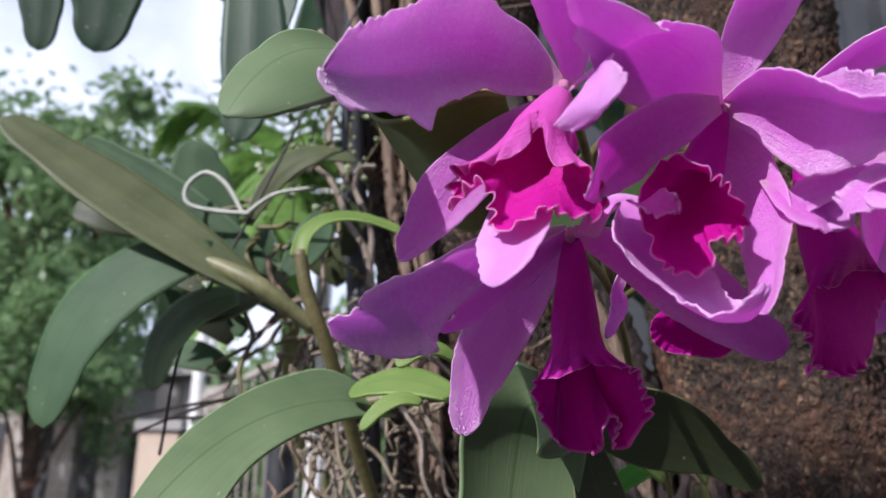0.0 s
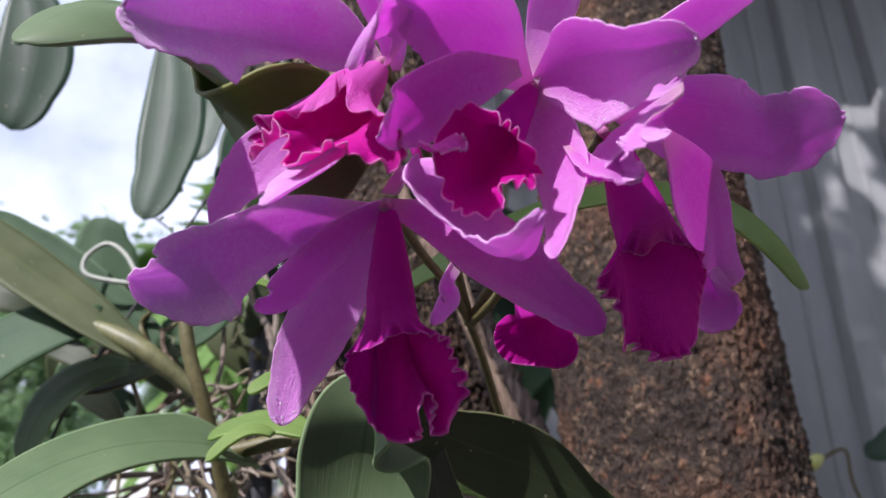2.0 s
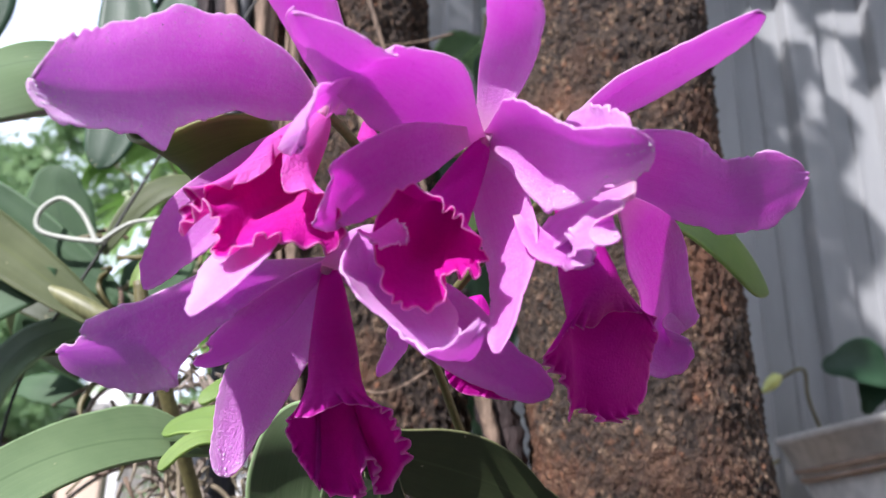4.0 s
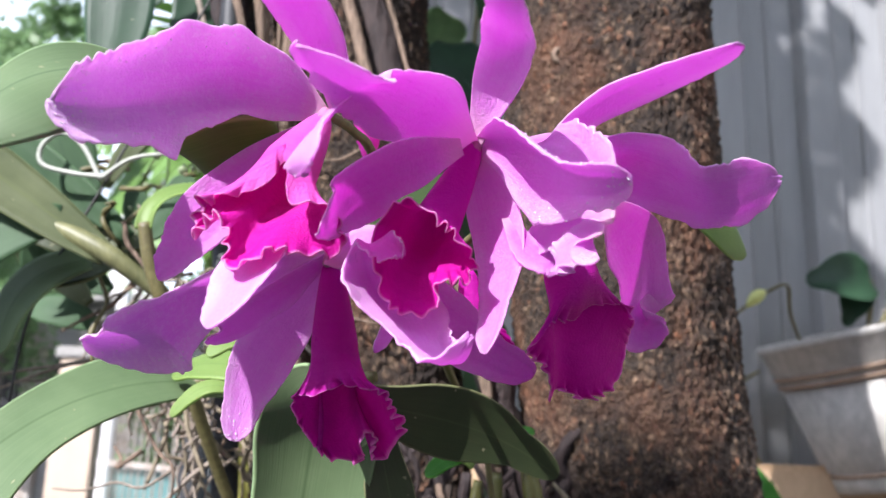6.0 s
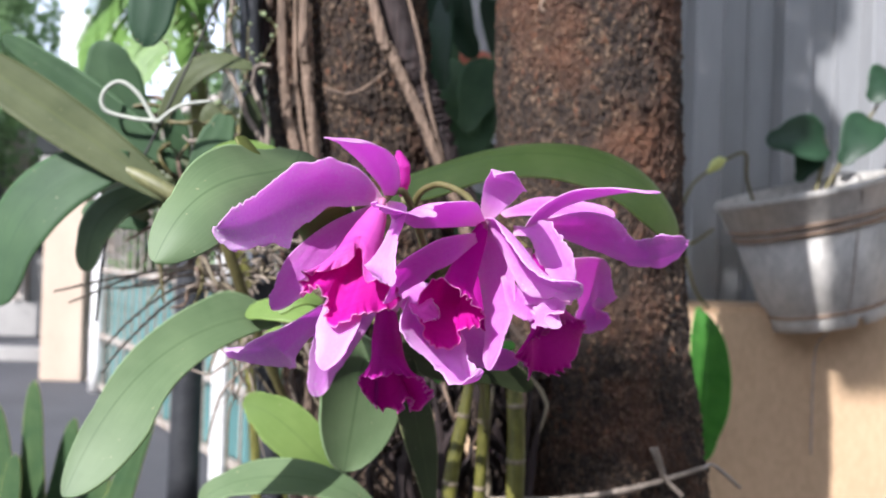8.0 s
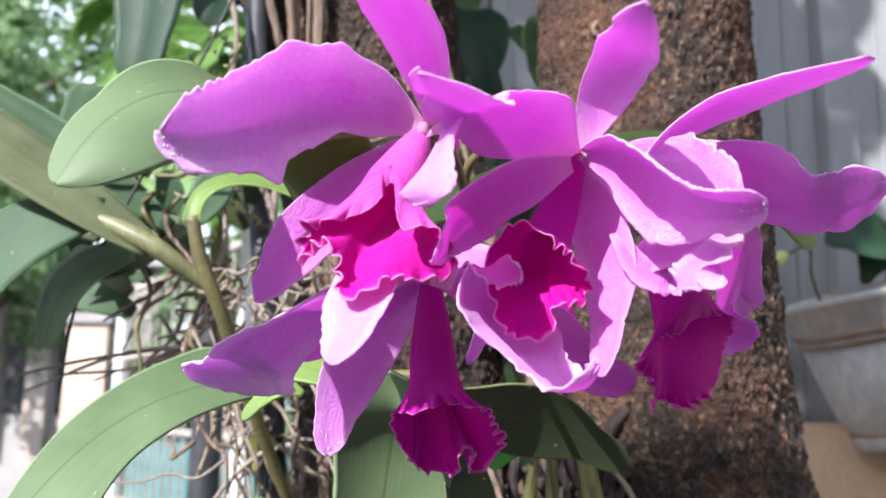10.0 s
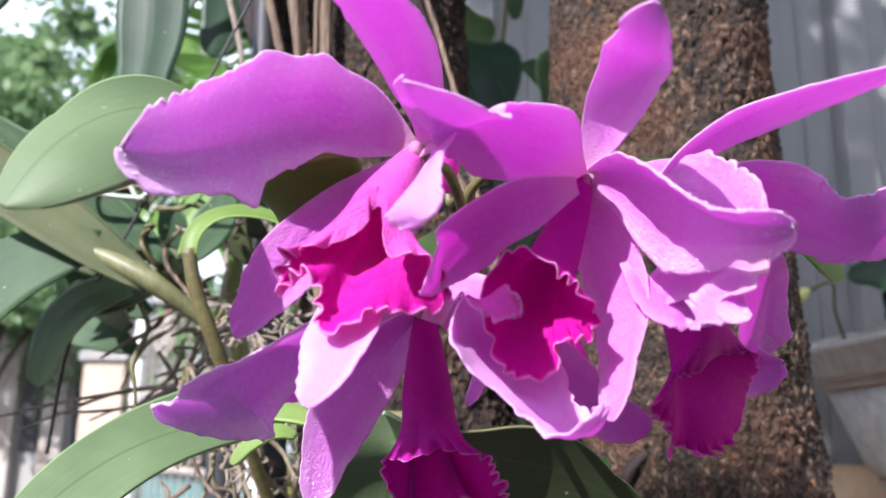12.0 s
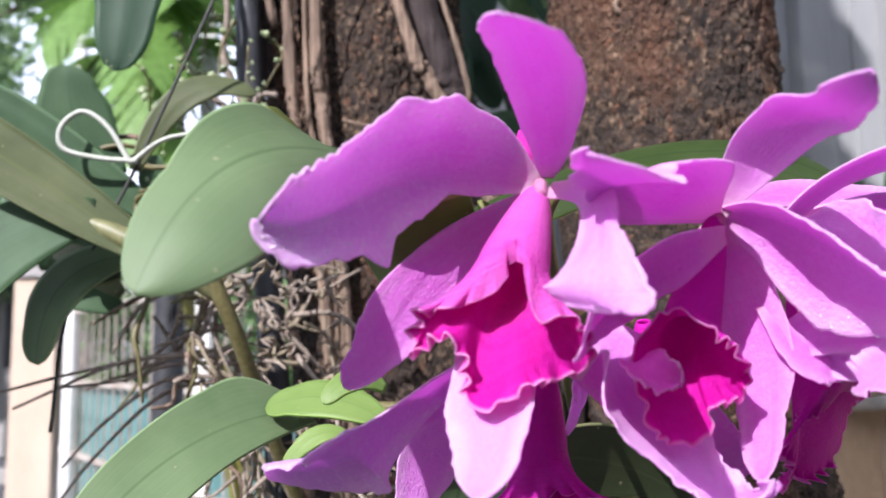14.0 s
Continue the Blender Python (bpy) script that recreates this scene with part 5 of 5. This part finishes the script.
bud = thing("orchid_bud", "small magenta orchid bud behind the flowers", "flower bud", "", (-0.040, 0.066, 1.27))
part("bud", rope([(-0.040, 0.070, 1.266), (-0.0405, 0.066, 1.274), (-0.0415, 0.064, 1.282), (-0.043, 0.063, 1.290)], [0.0015, 0.0045, 0.0052, 0.001], 12, 8, 0.05, 2), LIP_DEEP, bud)
part("stalk", rope([(-0.036, 0.06, 1.262), (-0.039, 0.068, 1.262), (-0.040, 0.070, 1.267)], [0.0015, 0.0015], 7), STALK, bud)
for owner in (f1, f2, f3, f4):
    c = owner.location
    part("column", rope([c, c + Vector((-0.0006, -0.003, -0.001)), c + Vector((-0.001, -0.0055, -0.004))], [0.0016, 0.0020, 0.0016], 10), COLUMN, owner, "pale column in the flower's heart")



def dew(petal, owner, count, seed):
    """Tiny drops along the margin of a petal."""
    rng = random.Random(seed)
    mesh = petal.data
    uv = mesh.uv_layers["blade"].data
    places = {}
    for lp, d in zip(mesh.loops, uv):
        places[lp.vertex_index] = (d.uv[0], abs(2 * d.uv[1] - 1))
    pool = [k for k, (u, a) in places.items() if u > 0.3 and (a > 0.72 or u > 0.85)]
    bm = bmesh.new()
    for k in rng.sample(pool, count):
        v = mesh.vertices[k]
        r = rng.uniform(0.00014, 0.00032)
        side = 1 if v.normal.y < 0 else -1
        bmesh.ops.create_icosphere(bm, subdivisions=1, radius=r, matrix=Matrix.Translation(petal.matrix_world @ v.co + v.normal * side * (0.00025 + r * 0.5)))
    tagged(part("dew", bm, DEW, owner, "tiny clear water drops"), "tiny clear water drops on the petal", "", kind="stuff")


bpy.context.view_layer.update()
for petal, owner, count in ((f1_left, f1, 110), (f2_right, f2, 60), (f4_left, f4, 45), (f4_low, f4, 40)):
    dew(petal, owner, count, count)
part("knot", rope([(0.0788 + 0.0052 * math.cos(a), 0.357, 1.458 + 0.0052 * math.sin(a)) for a in (6.2832 * k / 8 for k in range(9))], [0.0022, 0.0024, 0.0018], 8, 4, 0.15, 6), VINE, tree_a, "small knot ring in the bark")

# ---- creeper and dry stems on the trunk's flank ----
creeper = thing("creeper", "thin trailing creeper with tiny pale round leaves on the trunk", "plant", "", (-0.21, 0.42, 1.44))
rng = random.Random(61)
leaf_bm = bmesh.new()
bmesh.ops.create_uvsphere(leaf_bm, u_segments=8, v_segments=5, radius=0.0032)
bmesh.ops.scale(leaf_bm, vec=(1, 0.45, 0.9), verts=leaf_bm.verts)
tiny = part("leaf", leaf_bm, LEAF_CREEPER, creeper)
tiny_mesh = tiny.data
for i in range(13):
    x, y, z = rng.uniform(-0.265, -0.175), rng.uniform(0.37, 0.47), rng.uniform(1.40, 1.50)
    pts = [(x, y, z)]
    for k in range(4):
        x, y, z = x + rng.uniform(-0.016, 0.016), y + rng.uniform(-0.01, 0.01), z - rng.uniform(0.008, 0.030)
        pts.append((x, y, z))
    part("stem", rope(pts, [0.0009, 0.0008, 0.0006], 5, 4), STALK, creeper)
    for q in smooth_path(pts, 3):
        if rng.random() < 0.75:
            o = new("leaf", tiny_mesh)
            o.parent = creeper
            size = rng.uniform(0.6, 1.25)
            o.matrix_basis = Matrix.Translation(Vector(q) - creeper.location + Vector((rng.uniform(-0.005, 0.005), rng.uniform(-0.005, 0.003), rng.uniform(-0.004, 0.004)))) @ Matrix.Rotation(rng.uniform(-1, 1), 4, "Z") @ Matrix.Rotation(rng.uniform(-1, 1), 4, "X") @ Matrix.Scale(size, 4)
for i in range(16):
    x, y, z = rng.uniform(-0.36, -0.19), rng.uniform(0.38, 0.50), rng.uniform(1.25, 1.38)
    a = rng.uniform(-1.3, 0.4)
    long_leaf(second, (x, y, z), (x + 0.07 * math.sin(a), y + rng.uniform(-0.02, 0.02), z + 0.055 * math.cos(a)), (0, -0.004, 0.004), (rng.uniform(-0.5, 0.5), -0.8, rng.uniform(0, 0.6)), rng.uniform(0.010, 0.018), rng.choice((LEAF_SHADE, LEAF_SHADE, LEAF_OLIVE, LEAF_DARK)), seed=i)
for i in range(26):
    x, y, z = rng.uniform(-0.26, -0.18), rng.uniform(0.34, 0.42), rng.uniform(1.23, 1.36)
    pts = [(x, y, z)]
    dx, dz = rng.uniform(-0.022, 0.012), rng.uniform(-0.024, 0.012)
    for k in range(4):
        x, y, z = x + dx + rng.uniform(-0.010, 0.010), y + rng.uniform(-0.010, 0.010), z + dz + rng.uniform(-0.008, 0.008)
        pts.append((x, y, z))
    part("root", rope(pts, [0.0016, 0.0020, 0.0009], 6, 4, 0.2, i), rng.choice((ROOT, VINE, STALK)), roots)

# ---- leaves between the trunks ----
back = thing("climbing_plant", "dark glossy climbing leaves between the trunks", "plant", "", (0.04, 1.1, 1.2))
rng = random.Random(5)
for i in range(26):
    x, y, z = rng.uniform(-0.08, 0.18), rng.uniform(0.95, 1.25), rng.uniform(1.15, 2.0)
    a = rng.uniform(-1.0, 1.0)
    heart_leaf(back, (x, y, z), (x + 0.09 * math.sin(a), y - 0.03, z - 0.12), (rng.uniform(-0.4, 0.4), -0.9, rng.uniform(0, 0.5)), rng.uniform(0.025, 0.042), rng.choice((LEAF_DARK, LEAF_DARK, LEAF_FAR)), seed=i)
# mostly near-black leaves that fill the gap with shade held in their colour
for i in range(22):
    x, y, z = rng.uniform(-0.05, 0.13), rng.uniform(0.95, 1.2), rng.uniform(1.36, 1.86)
    if abs(x - 0.06) < 0.035 and 1.57 < z < 1.74:
        continue
    a = rng.uniform(-0.8, 0.8)
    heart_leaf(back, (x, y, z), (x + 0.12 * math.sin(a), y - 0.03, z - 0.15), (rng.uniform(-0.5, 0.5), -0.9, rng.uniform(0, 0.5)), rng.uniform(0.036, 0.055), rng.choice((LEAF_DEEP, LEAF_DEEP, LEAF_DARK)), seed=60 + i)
part("stem", rope([(0.02, 1.15, -0.137), (0.04, 1.15, 0.9), (0.02, 1.14, 1.4), (0.06, 1.15, 2.1)], [0.006, 0.005], 7), STALK, back)
clay = thing("clay_pot", "small red clay pot on the wall", "pot", "", (0.065, 1.40, 1.15))
bm = bmesh.new()
rings = []
for r, z in ((0.0, 0.0), (0.03, 0.0), (0.042, 0.08), (0.048, 0.08), (0.048, 0.1), (0.04, 0.1), (0.0, 0.09)):
    rings.append([bm.verts.new((0.075 + r * math.cos(a), 1.42 + r * math.sin(a), 1.56 + z)) for a in (6.2832 * s / 24 for s in range(24))])
for x, y in zip(rings, rings[1:]):
    for s in range(24):
        bm.faces.new((x[s], x[(s + 1) % 24], y[(s + 1) % 24], y[s]))
part("body", bm, CLAY, clay)
part("stand", rope([(0.075, 1.43, 1.148), (0.075, 1.43, 1.4), (0.075, 1.43, 1.565)], [0.006, 0.006], 8), IRON, clay)

for ob in (wall, wall_siding, wall_back, roof, wall_pot, heart, string, back, clay):
    ob.matrix_basis = BACK @ ob.matrix_basis

# ---- fence, post and pillar ----
fence = thing("fence", "white barred fence with teal sheet behind", "fence", "", (-1.08, 4.54, 0))
fd = Vector((-0.606, 0.95, 0)).normalized()
fo = Vector((-1.078, 4.54, 0))
fn = Vector((fd.y, -fd.x, 0))
bar_bm = box((-0.008, -0.008, 0.02), (0.008, 0.008, 2.14), 0.003)
bar = part("bar", bar_bm, FENCE_PAINT, fence, "", False)
spin = math.atan2(fd.y, fd.x)
bar.matrix_basis = Matrix.Identity(4)
s = -1.9
first = True
while s < 3.2:
    o = bar if first else new("bar", bar.data)
    o.parent = fence
    o.matrix_parent_inverse = Matrix.Identity(4)
    p = fo + fd * s - fence.location
    o.matrix_basis = Matrix.Translation(p) @ Matrix.Rotation(spin, 4, "Z")
    first = False
    s += 0.2
for z in (0.05, 0.47, 1.02, 1.58, 2.12):
    bm = box((-1.9, -0.02, z - 0.02), (3.2, 0.02, z + 0.02), 0.004)
    bmesh.ops.transform(bm, matrix=Matrix.Translation(fo - fn * 0.0) @ Matrix.Rotation(spin, 4, "Z"), verts=bm.verts)
    part("rail", bm, FENCE_PAINT, fence, "", False)
bm = box((-1.9, -0.01, 0.06), (3.2, 0.01, 1.0))
bmesh.ops.transform(bm, matrix=Matrix.Translation(fo + fn * 0.06) @ Matrix.Rotation(spin, 4, "Z"), verts=bm.verts)
part("sheet", bm, TEAL, fence, "faded teal sheet", False)
post = thing("post", "black iron post by the fence", "post", "", (-1.09, 3.8, 0))
part("shaft", rope([(-1.09, 3.8, 0), (-1.085, 3.8, 1.2), (-1.08, 3.8, 1.75)], [0.075, 0.07, 0.07], 20), IRON, post)
gate = thing("post", "white rusty steel post", "post", "", (-0.80, 3.2, 0))
part("shaft", box((-0.835, 3.18, 0), (-0.775, 3.24, 2.6), 0.006), WHITE, gate, "", False)
pillar = thing("pillar", "cream-painted gate pillar", "pillar", "", (-3.15, 7.5, 0))
part("shaft", box((-3.30, 7.4, 0), (-2.93, 7.8, 1.9), 0.01), STUCCO, pillar, "", False)
part("cap", box((-3.34, 7.36, 1.9), (-2.89, 7.84, 2.0), 0.015), CONCRETE, pillar, "", False)
pole = thing("pole", "pale steel pole beside the pillar", "pole", "", (-2.62, 6.9, 0))
part("shaft", rope([(-2.62, 6.9, 0), (-2.62, 6.9, 2), (-2.62, 6.9, 4.2)], [0.06, 0.055, 0.05], 16), WHITE, pole)
house = thing("house", "pale house front with white pilasters across the road", "house", "", (-6.5, 12, 0))
part("wall", box((-9.5, 11.2, 0), (-3.6, 11.6, 3.0)), CONCRETE, house, "weathered grey wall", False)
for k in range(9):
    x = -9.3 + k * 0.66
    part("pilaster", box((x, 11.05, 0.0), (x + 0.3, 11.2, 2.9), 0.015), FENCE_PAINT, house, "", False)
for k in range(8):
    x = -9.0 + k * 0.66
    part("window", box((x + 0.06, 11.17, 1.1), (x + 0.28, 11.2, 2.4), 0.004), IRON, house, "dark narrow window", False)
part("plinth", box((-9.5, 11.0, 0.0), (-3.6, 11.05, 0.45), 0.01), CONCRETE, house, "", False)
part("upper_wall", box((-4.80, 11.3, 3.0), (-4.05, 11.6, 4.3), 0.01), WHITE, house, "white upper wall", False)
part("roof", box((-9.8, 10.9, 3.0), (-3.4, 14.0, 3.12), 0.01), CONCRETE, house, "", False)
kerb = tagged(part("kerb", box((-8, 8.6, 0), (-3.4, 8.8, 0.14), 0.01), CONCRETE, None, "", False), "concrete kerb along the road", "kerb", kind="structure")

# ---- striped upright leaves ----
snake = thing("snake_plant", "upright banded leaves with yellow edges", "plant", "", (-0.6, 0.9, 0.55))
for x, y, z, lean in ((-0.62, 0.90, 1.0, -0.02), (-0.585, 0.92, 1.03, 0.0), (-0.55, 0.95, 0.97, 0.03), (-0.64, 0.96, 0.95, -0.05), (-0.49, 0.97, 1.03, 0.05), (-0.60, 0.88, 0.93, 0.02), (-0.43, 0.9, 1.02, 0.06), (-0.66, 0.9, 0.98, -0.03)):
    long_leaf(snake, (x - lean * 2, y, 0.55), (x + lean * 0.5, y - 0.02, z), (0, 0, 0), (0.3 * lean, -0.9, 0.1), 0.021, LEAF_SNAKE)
snake_pot = thing("plant_pot", "dark pot with the banded plant", "pot", "", (-0.55, 0.93, 0))
part("body", rope([(-0.55, 0.93, 0.0), (-0.55, 0.93, 0.3), (-0.55, 0.93, 0.54)], [0.11, 0.14, 0.155], 28), IRON, snake_pot)
part("rim", rope([(-0.55, 0.93, 0.53), (-0.55, 0.93, 0.545), (-0.55, 0.93, 0.565)], [0.163, 0.165, 0.16], 28), IRON, snake_pot)


# ---- palm and trees ----
def frond(owner, start, end, rise, width, leaflets, material, seed):
    rng = random.Random(seed)
    a, b = Vector(start), Vector(end)
    m = (a + b) / 2 + Vector((0, 0, rise))
    line = smooth_path([a, (a + m) / 2 + Vector((0, 0, rise * 0.3)), m, (m + b) / 2 + Vector((0, 0, rise * 0.15)), b], 6)
    part("rib", rope([a, m, b], [0.006, 0.004, 0.002], 6), BULB, owner)
    verts, faces, uvs = [], [], []
    n = len(line)
    for i in range(leaflets):
        k = 0.15 + 0.85 * i / leaflets
        j = min(int(k * (n - 1)), n - 2)
        p = line[j].lerp(line[j + 1], k * (n - 1) - j)
        d = (line[j + 1] - line[j]).normalized()
        side = d.cross(Vector((0, 0, 1))).normalized()
        for sgn in (-1, 1):
            L = width * (1 - 0.6 * abs(k - 0.45)) * rng.uniform(0.8, 1.1)
            e = (d * 0.75 + side * sgn * 0.75 + Vector((0, 0, -0.25 - 0.3 * rng.random()))).normalized()
            w = d.cross(e).cross(e).normalized() * 0.020
            base = len(verts)
            for s, ww, drop in ((0, 0.3, 0), (0.35, 1, 0.01), (0.7, 0.7, 0.05), (1, 0.02, 0.12)):
                c = p + e * L * s - Vector((0, 0, drop * L * 2))
                verts += [tuple(c - w * ww), tuple(c + w * ww)]
            for q in range(3):
                faces.append((base + 2 * q, base + 2 * q + 1, base + 2 * q + 3, base + 2 * q + 2))
    mesh = bpy.data.meshes.new("leaflets")
    mesh.from_pydata(verts, [], faces)
    layer = mesh.uv_layers.new(name="blade")
    vals = []
    for f in faces:
        for vi in f:
            r = vi % 8
            vals += [(r // 2) / 3, float(r % 2)]
    layer.data.foreach_set("uv", vals)
    link("frond_blade", mesh, material, owner)


palm = thing("palm", "slender palm with feathery bright green fronds", "palm", "", (-1.05, 3.4, 0))
for i, (a, b, c) in enumerate((((-1.0, 3.35, 2.02), (-0.75, 2.7, 2.52), 0.35), ((-1.05, 3.4, 2.12), (-1.35, 2.9, 2.37), 0.4), ((-1.0, 3.4, 2.12), (-0.9, 2.6, 2.17), 0.45), ((-1.1, 3.45, 2.22), (-1.6, 3.3, 2.92), 0.4),
                               ((-1.0, 3.4, 2.22), (-0.55, 3.2, 3.02), 0.35), ((-1.05, 3.4, 2.32), (-1.0, 2.9, 3.12), 0.3), ((-1.1, 3.5, 2.22), (-1.5, 3.9, 3.22), 0.4), ((-1.0, 3.4, 2.12), (-0.4, 3.6, 2.62), 0.35),
                               ((-1.0, 3.4, 2.25), (-1.18, 2.9, 1.85), 0.30), ((-1.0, 3.4, 2.25), (-0.95, 2.85, 1.95), 0.35), ((-1.05, 3.4, 2.3), (-1.38, 3.05, 2.0), 0.30))):
    frond(palm, a, b, c, 0.34, 26, LEAF_PALM, i)
for dx in (-0.05, 0.0, 0.06):
    part("stem", rope([(-0.62 + dx, 3.5, 0), (-0.7 + dx, 3.48, 0.8), (-0.95 + dx * 0.5, 3.43, 1.6), (-1.0 + dx * 0.5, 3.42, 2.2)], [0.03, 0.022, 0.018], 10), BULB, palm)


def tree(label, at, height, spread, leaf, count, seed, material, crown_low=0.35, clumps=30):
    rng = random.Random(seed)
    t = thing("tree", label, "tree", "", at)
    x, y, z = at
    part("trunk", rope([(x, y, z), (x + rng.uniform(-0.1, 0.1), y, z + height * 0.3), (x + rng.uniform(-0.2, 0.2), y, z + height * 0.75)], [0.028 * height, 0.022 * height, 0.008 * height], 12, 8, 0.06, seed), BARK, t)
    centres = []
    for i in range(clumps):
        a, r = rng.uniform(0, 6.283), spread * math.sqrt(rng.random())
        k = rng.random()
        c = Vector((x + math.cos(a) * r, y + math.sin(a) * r, z + height * (crown_low + (1 - crown_low) * k) * (1 - 0.25 * (r / spread) ** 2)))
        centres.append((c, spread * rng.uniform(0.16, 0.34)))
    for c, r in centres[:12]:
        s = Vector((x, y, z + height * rng.uniform(0.25, 0.55)))
        part("limb", rope([s, (s + c) / 2 + Vector((0, 0, 0.05 * height)), c], [0.009 * height, 0.006 * height, 0.002 * height], 7), BARK, t)
    verts, faces, vals = [], [], []
    for i in range(count):
        c, r = rng.choice(centres)
        d = Vector((rng.gauss(0, 1), rng.gauss(0, 1), rng.gauss(0, 1) * 0.8))
        p = c + d * r * 0.55
        e = Vector((rng.uniform(-1, 1), rng.uniform(-1, 1), rng.uniform(-1, 0.3))).normalized()
        w = e.orthogonal().normalized()
        w.rotate(Matrix.Rotation(rng.uniform(0, 6.28), 3, e))
        L = leaf * rng.uniform(0.6, 1.3)
        b = len(verts)
        for q in (p, p + e * L * 0.45 + w * L * 0.26, p + e * L, p + e * L * 0.45 - w * L * 0.26):
            verts.append(tuple(q))
        faces.append((b, b + 1, b + 2, b + 3))
        vals += [0, 0.5, 0.45, 1, 1, 0.5, 0.45, 0]
    mesh = bpy.data.meshes.new("crown")
    mesh.from_pydata(verts, [], faces)
    mesh.uv_layers.new(name="blade").data.foreach_set("uv", vals)
    link("crown", mesh, material, t)
    return t


tree("leafy green tree across the road", (-7.4, 12.6, 0), 9.0, 2.3, 0.22, 9000, 31, LEAF_FAR, 0.5)
tree("leafy green tree by the house", (-9.5, 15.0, 0), 9.0, 3.0, 0.25, 9000, 32, LEAF_FAR, 0.25)
tree("small dense tree beside the fence", (-5.6, 9.8, 0), 4.4, 1.2, 0.14, 7000, 33, LEAF_FAR, 0.62)
tree("leafy shrub behind the fence", (-2.0, 8.8, 0), 3.5, 1.3, 0.13, 9000, 34, LEAF_FAR, 0.2)
tree("leafy shrub behind the fence", (-0.9, 6.5, 0), 3.1, 1.1, 0.12, 8000, 35, LEAF_FAR, 0.15)

# ---- unseen crowns added over the two trunks, leaves placed to cast shade ----
crown = tree_a
rng = random.Random(77)
verts, faces, vals, spots = [], [], [], []


GAPS = ((0.61, 1.56, 0.022, 0.06), (0.67, 2.0, 0.026, 0.075), (0.746, 1.965, 0.022, 0.085), (0.735, 2.10, 0.030, 0.06), (0.92, 2.21, 0.026, 0.055), (0.80, 2.15, 0.024, 0.05),
        (0.98, 2.36, 0.05, 0.10), (1.03, 2.53, 0.08, 0.07), (0.80, 1.44, 0.018, 0.03), (0.62, 2.42, 0.03, 0.05), (0.85, 2.46, 0.03, 0.06))


def shaded(x, z):
    """Where the added crown is made to shade the upright plane of the siding; GAPS are openings left between its boughs
    for lit patches.
    """
    n = noise.noise(Vector((x * 7, z * 5, 4.2)))
    if z < 0.66 + 0.02 * n:
        return False
    if z < 0.82 and not 0.93 < x < 1.36:
        return False
    if z < 1.02:
        return abs(x - 1.075) > 0.02
    if any(((x - cx) / rx) ** 2 + ((z - cz) / rz) ** 2 < 1 for cx, cz, rx, rz in GAPS):
        return False
    if z < 2.3 + 0.1 * n:
        return x < 0.985 + 0.035 * math.sin(z * 21.0) + 0.05 * n or x > 1.75
    return noise.noise(Vector((x * 5.5, z * 3.5, 9.1))) < 0.33


# leaves set back along the sun's rays from each point to be shaded
for i in range(62000):
    x, z = rng.uniform(-0.5, 2.3), rng.uniform(0.64, 2.7)
    if not shaded(x, z):
        continue
    p = BACK @ Vector((x, 1.69, z))
    p = p + to_sun * ((rng.uniform(3.35, 3.75) - p.z) / to_sun.z)
    spots.append(p)
# more leaves up here, added to widen the flower cluster's shadow on the trunk
for i in range(640):
    x, z = rng.uniform(0.055, 0.25), rng.uniform(1.066, 1.152)
    spots.append(Vector((x, 0.33, z)) + to_sun * ((rng.uniform(3.35, 3.95) - z) / to_sun.z))
for i in range(4500):
    p = Vector((rng.uniform(-0.3, 2.6), rng.uniform(-0.9, 2.2), 3.7 + 0.8 * rng.random()))
    q = BACK.inverted() @ (p - to_sun * ((p.y - 1.481) / to_sun.y))
    if q.z > 2.6 or shaded(q.x, q.z):
        spots.append(p)
for p in spots:
    e = Vector((rng.uniform(-1, 1), rng.uniform(-1, 1), rng.uniform(-0.7, 0.2))).normalized()
    w = e.orthogonal().normalized()
    w.rotate(Matrix.Rotation(rng.uniform(0, 6.28), 3, e))
    L = rng.uniform(0.022, 0.045) if p.z < 3.76 else rng.uniform(0.06, 0.11)
    b = len(verts)
    p = p - e * L * 0.5
    for q in (p, p + e * L * 0.45 + w * L * 0.28, p + e * L, p + e * L * 0.45 - w * L * 0.28):
        verts.append(tuple(q))
    faces.append((b, b + 1, b + 2, b + 3))
    vals += [0, 0.5, 0.45, 1, 1, 0.5, 0.45, 0]
mesh = bpy.data.meshes.new("leaves")
mesh.from_pydata(verts, [], faces)
mesh.uv_layers.new(name="blade").data.foreach_set("uv", vals)
link("crown", mesh, LEAF_FAR, crown)
for pts in ([(-0.14, 0.46, 3.5), (0.4, 0.3, 3.7), (1.2, 0.2, 3.9)], [(-0.2, 0.55, 3.5), (-0.5, 0.3, 3.55), (-1.1, -0.2, 3.6), (-1.7, -0.9, 3.6)], [(-0.14, 0.46, 3.5), (0.0, 0.1, 3.8), (0.0, -0.3, 4.0)], [(-0.2, 0.55, 3.5), (0.3, 0.6, 3.8), (0.8, 0.5, 4.0)]):
    part("limb", rope(pts, [0.06, 0.03, 0.015], 10), BARK, crown)
